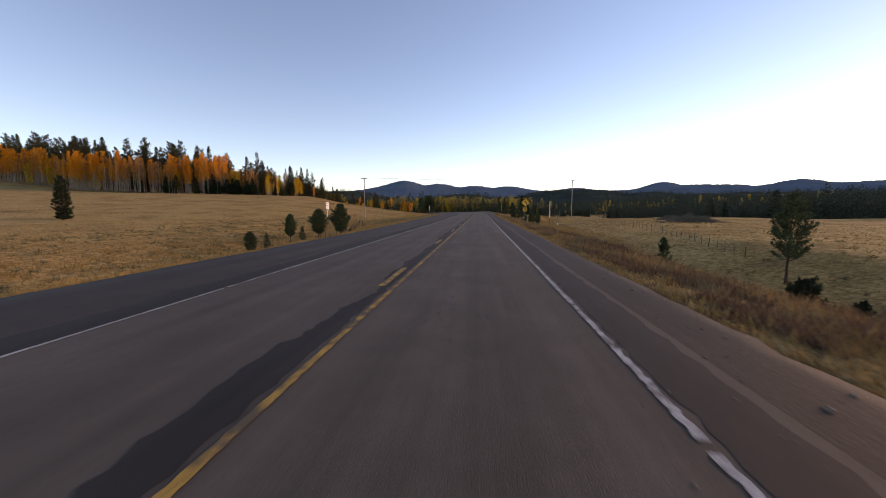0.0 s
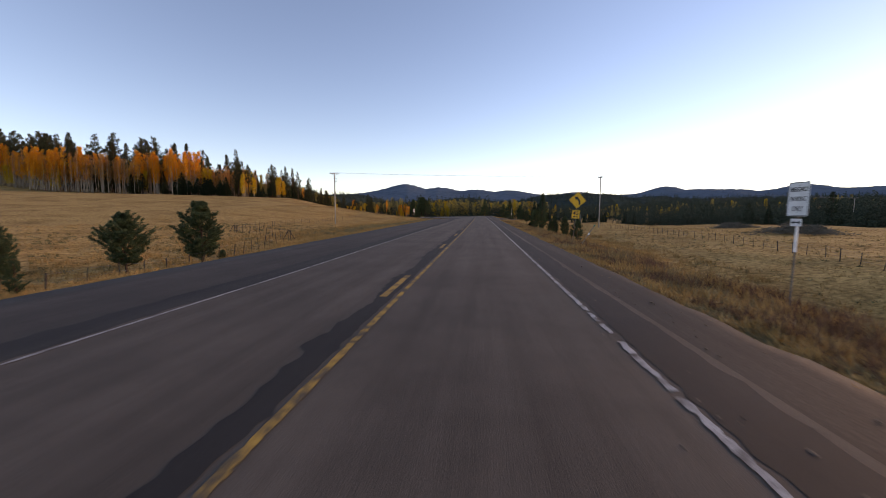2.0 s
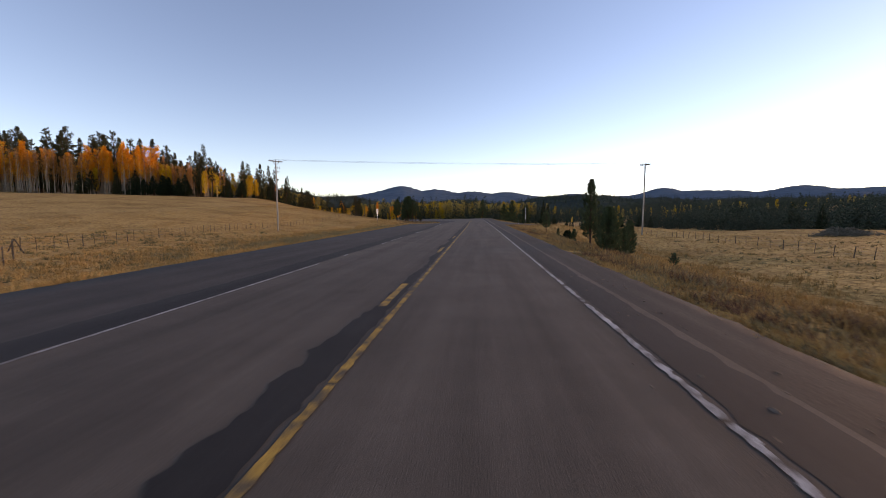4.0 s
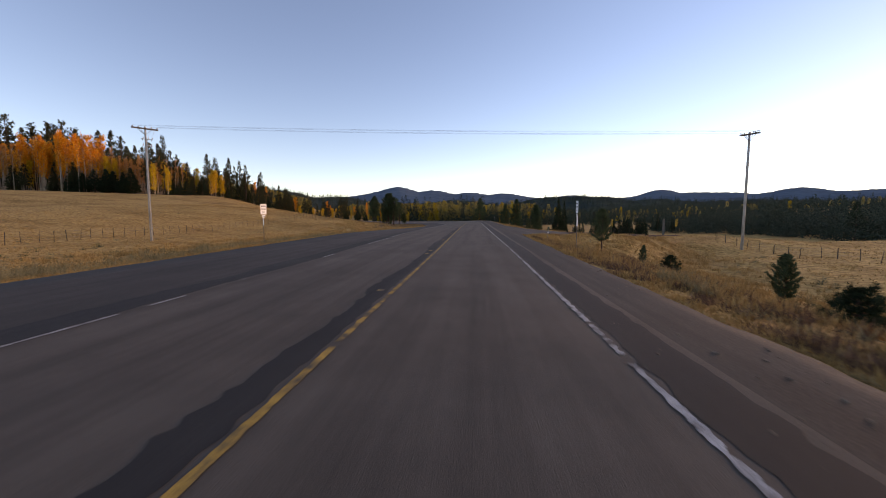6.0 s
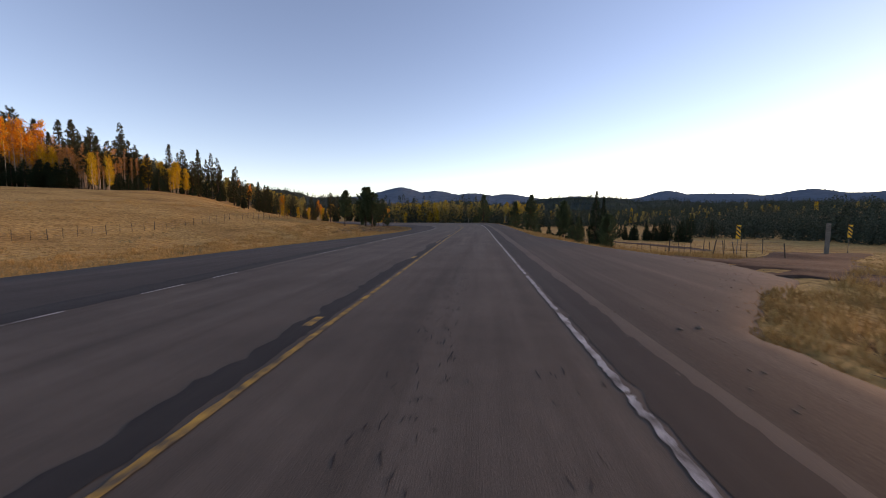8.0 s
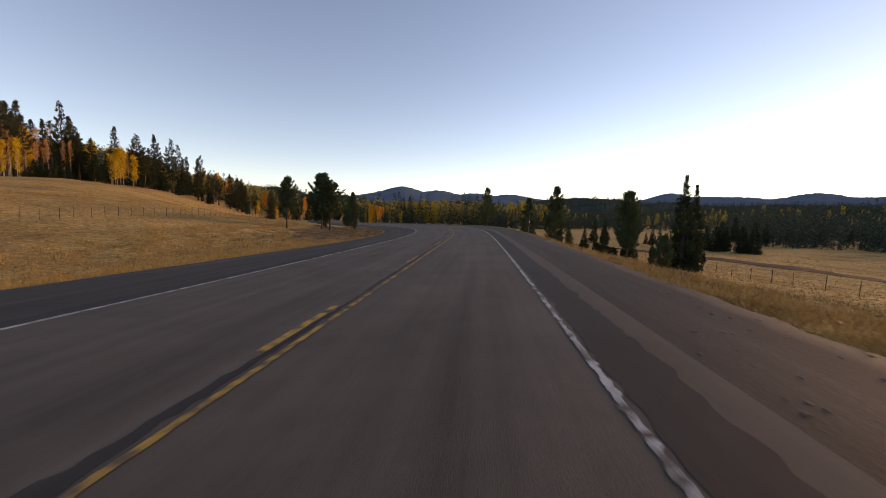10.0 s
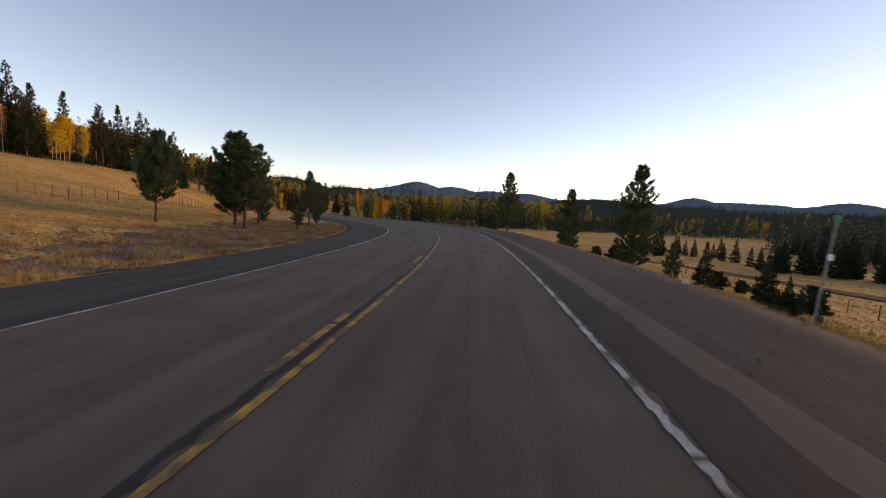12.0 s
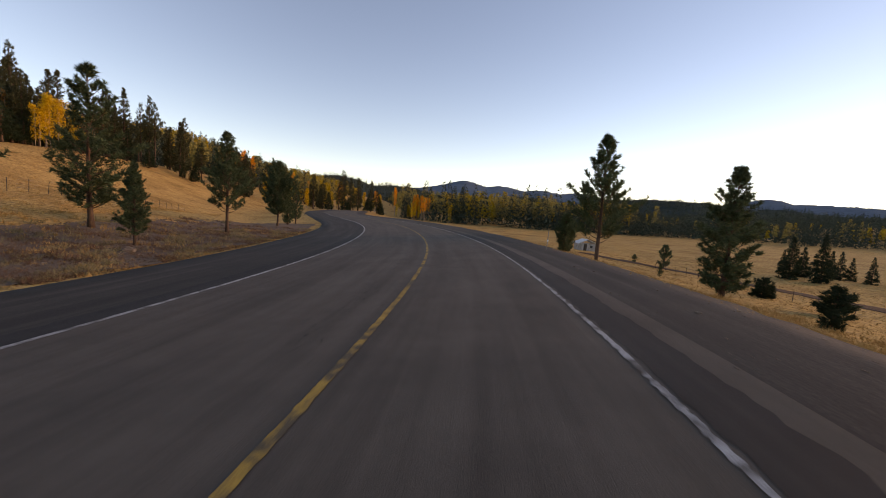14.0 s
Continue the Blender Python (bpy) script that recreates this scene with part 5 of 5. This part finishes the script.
def delineator(x, y, base, lean, turn, h, cap):
    ob = thing("delineator_post", pose(x, y, base, 0, lean, turn), "thin grey galvanised roadside post with a white reflector", "delineator", "delineators")
    part("post", mesh_of("post", *tube([(0, 0, -0.3), (0, 0, h)], [0.018, 0.018], 4), POST_GREY), ob)
    part("reflector", plate(rounded(0.075, 0.10, 0.02, 0, h * 0.58), -0.034, -0.026), ob, "white reflector", REFLECTOR)
    if cap:
        part("cap", plate(rounded(0.065, 0.10, 0.02, 0, h - 0.04), -0.03, 0.025), ob, "green marker cap", GREEN_CAP)


for x, y, lean, h, cap in [(5.2, 26.6, 0, 1.35, True), (5.3, 51.7, 32, 1.4, True), (6.1, 123.3, 8, 1.2, True), (-2.6, 230.8, 2, 1.4, False)]:
    delineator(x, y, ground_z(x, y), lean, 0, h, cap)
delineator(4.74, 186.55, float(road_z(186.55, 4.74)), 4, 0, 1.5, True)


def object_marker(x, y):
    ob = thing("object_marker", pose(x, y, ground_z(x, y), 0, 1, -12), "yellow and black striped hazard marker on a post", "road sign", "hazard markers")
    sign_post(ob, 2.65)
    pa = part("marker_panel", plate(rounded(0.32, 1.15, 0.02, 0, 2.05), 0, 0.005), ob, "yellow panel", SIGN_YELLOW)
    for k in range(4):
        z = 1.52 + k * 0.31
        part("stripe", plate([(-0.15, z + 0.30), (0.15, z), (0.15, z + 0.15), (-0.15, z + 0.45)] if k < 3 else [(-0.15, z + 0.10), (0.15, z - 0.20), (0.15, z - 0.05), (-0.15, z + 0.12)], -0.003, 0), pa, "black slanting stripe", SIGN_BLACK)


object_marker(22.1, 154.6)
object_marker(33.9, 158.2)
gate = thing("gate_pillar", pose(31.6, 157.6, ground_z(31.6, 157.6), 0, 0, -14), "weathered grey wooden gate pillar at the turn-off", "gate post")
part("board", box(0, 0, 1.35, 0.34, 0.10, 2.9, 0.015), gate, "", ARM_WOOD)
part("brace", box(0, 0.08, 1.0, 0.12, 0.08, 2.0, 0.01), gate, "", POST_WOOD)


def power_pole(x, y, base, top, turn, width, lower):
    ob = thing("utility_pole", pose(x, y, base, 0, 0, turn), "tall weathered wooden utility pole with crossarms and insulators", "utility pole", "utility poles")
    h = top - base
    part("pole", mesh_of("pole", *tube([(0, 0, -1), (0, 0, h * 0.5), (0.02, 0, h)], [0.155, 0.135, 0.105], 12), POLE_WOOD, True), ob)
    ends = []
    z = h - 0.25
    for side in (-1, 1):
        arm = part("crossarm", box(0, side * 0.17, z, width, 0.10, 0.12, 0.012), ob, "dark wooden crossarm", ARM_WOOD)
        for sx in (-1, 1):
            part("brace", mesh_of("brace", *tube([(sx * width * 0.28, side * 0.2, z), (0, side * 0.14, z - 0.75)], [0.022, 0.022], 4), ARM_WOOD), ob)
        for xx in np.array([-0.46, -0.24, 0.24, 0.46]) * width:
            v, f = tube([(xx, side * 0.17, z + 0.05), (xx, side * 0.17, z + 0.12), (xx, side * 0.17, z + 0.14), (xx, side * 0.17, z + 0.21), (xx, side * 0.17, z + 0.26)], [0.02, 0.02, 0.055, 0.06, 0.02], 8)
            part("insulator", mesh_of("insulator", v, f, PORCELAIN, True), arm)
            if side < 0:
                ends.append(ob.matrix_basis @ Vector((xx, -0.17, z + 0.26)))
    if lower:
        for k, zz in enumerate((h - 1.55, h - 2.3)):
            bar = part("bracket", box(0.1, -0.15, zz, 1.15 - 0.25 * k, 0.06, 0.07, 0.006), ob, "steel bracket", STEEL)
            for xx in (-0.36, 0.16, 0.56 - 0.1 * k):
                part("fuse_cutout", mesh_of("fuse_cutout", *tube([(xx, -0.22, zz - 0.22), (xx + 0.05, -0.26, zz), (xx + 0.13, -0.24, zz + 0.24)], [0.03, 0.05, 0.03], 7), PORCELAIN, True), bar)
        for xx in (-0.3, 0.2, 0.55):
            part("drop_wire", mesh_of("drop_wire", *tube([(xx, -0.2, h - 1.3), (xx + 0.2, -0.24, h - 0.9), (xx * 1.7, -0.18, h - 0.3)], [0.010] * 3, 5), WIRE), ob)
        part("ground_wire", mesh_of("ground_wire", *tube([(0.13, -0.13, 0), (0.11, -0.11, h - 2.4)], [0.02, 0.02], 5), STEEL), ob, "pale wire cover")
    return ends


left_ends = power_pole(-41.4, 136.0, ground_z(-41.4, 136), 12.6, 52, 2.7, True)
right_ends = power_pole(31.8, 138.6, ground_z(31.8, 138.6), 11.5, 118, 2.0, False)
far_ends = power_pole(156, 209, ground_z(156, 209), 8.6, 118, 2.4, False)


def cable(a, b, sag, thick=0.008):
    q = np.linspace(0, 1, 25)[:, None]
    p = np.array(a) * (1 - q) + np.array(b) * q
    p[:, 2] -= (4 * q * (1 - q))[:, 0] * sag
    ob = part("power_line", mesh_of("power_line", *tube(p, [thick] * 25, 5), WIRE))
    tagged(ob, "thin slack power line strung between utility poles", "power line", "power lines")


for a, b in zip(left_ends, right_ends):
    cable(a, b, 0.35)
for a, b in zip(right_ends, far_ends):
    cable(a, b, 1.6, 0.004)


# ---- fences ----
def fence(name, line, step, h, lean, label, brace_at=()):
    r = np.random.RandomState(len(line) + int(h * 10))
    line = np.array(line, float)
    seg = np.cumsum(np.r_[0, np.linalg.norm(np.diff(line, axis=0), axis=1)])
    ob = tagged(new(name), label, "fence")
    spots = []
    stake = mesh_of("fence_post", *tube([(0, 0, -0.3), (0, 0, h * 0.5), (0.01, 0, h)], [0.046, 0.043, 0.038], 5), POST_WOOD)
    thin = mesh_of("fence_stake", *tube([(0, 0, -0.3), (0, 0, h)], [0.030, 0.026], 4), POST_WOOD)
    for k, t in enumerate(np.arange(0, seg[-1], step)):
        x, y = np.interp(t, seg, line[:, 0]) + r.normal(0, 0.12), np.interp(t, seg, line[:, 1])
        z = ground_z(x, y)
        spots.append((x, y, z))
        p = part("post", stake if k % 4 == 0 else thin, ob)
        p.matrix_basis = pose(x, y, z, r.normal(0, lean), r.normal(0, lean), r.uniform(0, 90))
    for f in (0.35, 0.62, 0.92):
        pts = np.array(spots) + [0, 0, h * f]
        part("strand", mesh_of("strand", *tube(pts + r.normal(0, 0.02, pts.shape), [0.0035] * len(pts), 3, False), WIRE), ob)
    for x, y in brace_at:
        z = ground_z(x, y)
        for dx in (-0.9, 0.9):
            part("brace", mesh_of("brace", *tube([(x + dx, y, z - 0.1), (x, y, z + h * 0.95)], [0.05, 0.045], 6), POST_WOOD), ob, "slanting wooden brace")


fence("fence", [(-19.4, 45), (-19.8, 50), (-20.8, 60), (-23.0, 70), (-23.6, 75.5)], 1.9, 1.35, 4.0, "old wire fence with thin leaning wooden stakes beside the shoulder")
fence("fence", [(-24.2, 76), (-36.0, 86.4), (-41, 90)], 2.6, 1.35, 3.0, "short cross run of wire fence with slanting end braces", [(-24.2, 76.2), (-41.2, 90.4)])
fence("fence", [(-41.5, 91), (-48, 118), (-51, 140), (-52, 165), (-49.5, 185), (-48, 205), (-53, 238), (-64, 265)], 1.8, 1.35, 2.5, "long wire fence with thin stakes across the meadow slope")
fence("fence", [(25.9, 40), (29.6, 70), (31.8, 100), (33.3, 135), (33, 146)], 2.0, 1.05, 3.0, "wire fence with dark wooden stakes along the meadow")
fence("fence", [(24, 152), (27, 185), (28.5, 215), (24, 250), (16, 285)], 3.0, 1.2, 3.0, "wire fence with dark stakes under the road bank")
fence("fence", [(15.2, 151.5), (22.8, 153.6)], 1.0, 1.3, 5.0, "short run of dark wooden fence posts at the turn-off")


# ---- hut ----
def hut(x, y):
    z = ground_z(x, y)
    ob = thing("hut", pose(x, y, z, 0, 0, 20), "small weathered hut with a pale tin roof in the valley", "hut")
    wall = part("wall", box(0, 0, 0.9, 4.4, 3.2, 2.2, 0.02), ob, "", HUT_WALL)
    part("roof", plate([(-2.7, 1.85), (0, 2.95), (2.7, 1.85), (2.7, 2.0), (0, 3.1), (-2.7, 2.0)], -1.9, 1.9), ob, "pale tin roof", HUT_ROOF)
    part("door", box(-0.6, -1.62, 0.85, 0.85, 0.06, 1.9, 0.01), wall, "dark door", POST_WOOD)
    part("window", box(1.1, -1.62, 1.15, 0.7, 0.06, 0.6, 0.01), wall, "dark window", SIGN_BLACK)


hut(8.4, 318)


# ---- grass, brush, stones ----
def scatter(n, s0, s1, d0, d1, side, seed, power=1.6):
    r = np.random.RandomState(seed)
    s = r.uniform(s0, s1, n)
    d = d0 + (d1 - d0) * r.uniform(0, 1, n) ** power
    u = np.where(side > 0, u_right_edge(s) + d, u_left_edge(s) - d)
    p = road_point(s, u)
    p[:, 2] = height(p[:, 0], p[:, 1])
    rim = np.minimum(np.minimum(s - s0, s1 - s) / 14, (d1 - d) / (0.35 * (d1 - d0)))
    return p, d, r, np.clip(rim, 0, 1)


def grass(name, n, s0, s1, d0, d1, side, seed, h, blades_n, material, label, where=None, spread=0.55, width=0.018):
    p, d, r, rim = scatter(n, s0, s1, d0, d1, side, seed)
    clump = wave(p[:, 0], p[:, 1], 3.2, seed + 1) + 0.6 * wave(p[:, 0], p[:, 1], 0.9, seed + 2)
    ok = clump > (-0.8 if where is None else where) + 1.3 * (1 - rim)
    if side > 0:
        line = np.array(TRACK)
        q = np.arange(0, len(line) - 1, 0.1)
        path = np.stack([np.interp(q, np.arange(len(line)), line[:, i]) for i in (0, 1)], 1)
        gap = np.full(len(p), 99.0)
        for a in path:
            gap = np.minimum(gap, np.hypot(p[:, 0] - a[0], p[:, 1] - a[1]))
        ok &= gap > np.interp(p[:, 1], [140, 155], [3.2, 1.9])
    p, d, clump = p[ok], d[ok], clump[ok]
    tall = h * (0.6 + 0.3 * np.clip(clump, -1, 1.5)) * r.uniform(0.6, 1.3, len(p)) * np.interp(d, [0, 1.2, 4], [0.35, 0.8, 1.0])
    vs, fs = blades(p, np.tile([0, 0, 1.0], (len(p), 1)), 1.0, width, blades_n, r, spread * 0.6)
    k = np.repeat(tall, blades_n * 3)[:, None]
    root = np.repeat(p, blades_n * 3, 0)
    jit = np.repeat(r.normal(0, 0.09, (len(p) * blades_n, 3)) * [1, 1, 0], 3, 0)
    vs = root + (vs - root) * k * np.array([1, 1, 1.0]) + jit
    wide = (vs.reshape(-1, 3, 3))
    mid = wide[:, :2].mean(1, keepdims=True)
    wide[:, :2] = mid + (wide[:, :2] - mid) * (np.interp(np.repeat(d, blades_n), [2, 30], [1.0, 1.7]) / np.repeat(tall, blades_n))[:, None, None]
    ob = part(name, mesh_of(name, wide.reshape(-1, 3), fs, material))
    tagged(ob, label, "grass", kind="stuff")


grass("roadside_grass", 90000, -8, 262, 0.0, 18, 1, 11, 0.42, 4, STRAW, "tall dry straw-coloured grass beside the gravel shoulder")
grass("roadside_grass", 8000, 196, 262, 0.0, 24, -1, 25, 0.34, 4, STRAW, "thin dry grass on the cut bank", 0.1)
grass("roadside_grass", 68000, -8, 204, 0.0, 24, -1, 12, 0.42, 4, STRAW, "tall dry straw-coloured grass beside the paved shoulder")
grass("meadow_grass", 90000, -8, 330, 12, 90, 1, 13, 0.20, 3, STRAW, "dry golden meadow grass in loose clumps", width=0.02)
grass("meadow_grass", 90000, -8, 330, 18, 80, -1, 14, 0.19, 3, STRAW, "dry golden meadow grass on the hillside", width=0.02)
grass("rusty_weeds", 15000, -16, 50, 0.8, 9, 1, 35, 0.5, 8, RUST, "tall dark reddish-brown dried weeds beside the road", 0.2, 0.9, 0.014)
grass("grey_brush", 5000, 20, 200, 30, 100, -1, 37, 0.3, 9, SAGE, "scattered low grey-brown brush on the meadow hill", 0.9, 1.0, 0.02)
grass("rusty_weeds", 22000, -6, 130, 0.6, 9, 1, 15, 0.42, 8, RUST, "dark reddish-brown dried weeds beside the road", 0.25, 0.9, 0.014)
grass("rusty_weeds", 5200, 150, 215, 0.4, 6, 1, 16, 0.30, 8, RUST, "dark reddish-brown dried weeds on the road bank", 0.1, 0.9, 0.014)
grass("grey_brush", 7000, -8, 130, 3, 30, -1, 17, 0.45, 9, SAGE, "low grey-brown brush among dry grass", 0.35, 1.0, 0.014)
grass("rusty_weeds", 14000, 190, 262, 0.6, 14, -1, 26, 0.32, 8, RUST, "dark reddish-brown dried weeds on the cut bank", -0.35, 0.9, 0.014)
grass("grey_brush", 14000, 188, 262, 0.6, 16, -1, 18, 0.35, 9, SAGE, "low grey-brown brush on the cut bank", 0.1, 1.0, 0.014)
grass("grey_brush", 15000, 84, 142, 3, 19, -1, 47, 0.70, 9, SAGE, "belt of dense grey-green brush in the roadside hollow", 0.05, 1.0, 0.016)
grass("grey_brush", 16000, -16, 100, 0.0, 3.2, 1, 58, 0.30, 7, SAGE, "short grey-brown weeds along the gravel edge", -0.3, 1.0, 0.013)
grass("rusty_weeds", 9000, -16, 120, 0.2, 4.0, 1, 59, 0.26, 7, RUST, "short dark dried weeds along the gravel edge", 0.0, 1.0, 0.013)
grass("grey_brush", 7000, -4, 120, 1.5, 10, 1, 48, 0.5, 8, SAGE, "low grey-brown brush among the weeds beside the road", 0.3, 1.0, 0.014)
grass("grey_brush", 4000, 0, 140, 4, 26, 1, 19, 0.4, 9, SAGE, "low grey-brown brush in the meadow", 0.5, 1.0, 0.014)


grass("tussocks", 24000, -8, 135, 5, 70, -1, 71, 0.34, 10, TUSSOCK, "scattered grey-green tussocks over the meadow", 0.45, 1.0, 0.016)
grass("tussocks", 9000, -8, 130, 6, 60, 1, 72, 0.30, 10, TUSSOCK, "scattered grey-green tussocks over the meadow", 0.7, 1.0, 0.016)
grass("rim_grass", 12000, 150, 262, -0.3, 1.4, 1, 23, 0.34, 5, STRAW, "ragged dry grass along the gravel edge", -0.5)


def stones():
    """Broken stone on the cut bank and loose stones on the gravel."""
    r = np.random.RandomState(51)
    cube = bmesh.new()
    bmesh.ops.create_icosphere(cube, subdivisions=1, radius=1)
    cv = np.array([v.co for v in cube.verts])
    cf = np.array([[v.index for v in f.verts] for f in cube.faces])
    cube.free()
    for n, s0, s1, d0, d1, side, size, name, lab in ((5200, 192, 262, 1.2, 14, -1, 0.06, "bank_rubble", "broken grey-brown stones covering the cut bank"), (3200, 0, 250, -2.2, 0.6, 1, 0.013, "loose_stones", "small loose stones on the gravel shoulder")):
        p, d, _, _ = scatter(n, s0, s1, d0, d1, side, int(size * 1000), 1.0)
        if side > 0:
            s, u = to_road(p[:, 0], p[:, 1])
            p[:, 2] = np.where(d < 0, road_z(s, u), p[:, 2])
        k = size * r.lognormal(0, 0.5, n)[:, None, None] * r.uniform(0.6, 1.3, (n, 1, 3)) * [1, 1, 0.7]
        v = p[:, None] + cv[None] * k * r.uniform(0.8, 1.2, (n, len(cv), 1))
        f = cf[None] + (np.arange(n) * len(cv))[:, None, None]
        ob = part(name, mesh_of(name, v.reshape(-1, 3), f.reshape(-1, 3), ROCK))
        tagged(ob, lab, "stones", kind="stuff")


stones()


def pale_stone(x, y, size):
    """A broken pale stone lying loose on the gravel."""
    bm = bmesh.new()
    bmesh.ops.create_icosphere(bm, subdivisions=2, radius=1)
    r = random.Random(9)
    for v in bm.verts:
        v.co = v.co * r.uniform(0.8, 1.15)
        v.co.x, v.co.y, v.co.z = v.co.x * size, v.co.y * size * 0.7, max(v.co.z, -0.5) * size * 0.9
    me = bpy.data.meshes.new("stone")
    bm.to_mesh(me)
    bm.free()
    me.materials.append(PALE_STONE)
    ob = new("stone", me)
    ob.matrix_world = pose(x, y, float(road_z(y, x)) + size * 0.4, 0, 8, 30)
    tagged(ob, "small pale broken stone lying on the gravel shoulder", "stone")


pale_stone(3.93, 188.9, 0.10)


def brush_pile(x, y, w, d, h, seed):
    """A low heap of grey branches and stumps."""
    r = np.random.RandomState(seed)
    n = 1500
    px, py = r.normal(0, 0.4, n) * w / 2, r.normal(0, 0.4, n) * d / 2
    top = h * np.exp(-(px / w * 2.2) ** 2 - (py / d * 2.2) ** 2) * (0.75 + 0.25 * wave(px, py, 3, seed))
    pieces = []
    for k in range(n):
        a, ln = r.uniform(0, 6.28), 0.25 + 0.8 * r.uniform(0, 1) ** 2
        c = np.array([x + px[k], y + py[k], ground_z(x + px[k], y + py[k]) + top[k] * r.uniform(0.2, 1)])
        e = np.array([math.cos(a), math.sin(a), r.normal(0, 0.6)]) * ln / 2
        pieces.append(tube([c - e, c + r.normal(0, 0.06, 3), c + e], [0.05, 0.04, 0.012], 4))
    ob = part("brush_pile", mesh_of("brush_pile", *join(pieces), BRUSH_WOOD))
    tagged(ob, "low heap of grey cut branches in the meadow", "brush pile", kind="stuff")


brush_pile(50, 96, 13, 6, 2.3, 3)
brush_pile(61.5, 131, 10, 5, 1.9, 4)
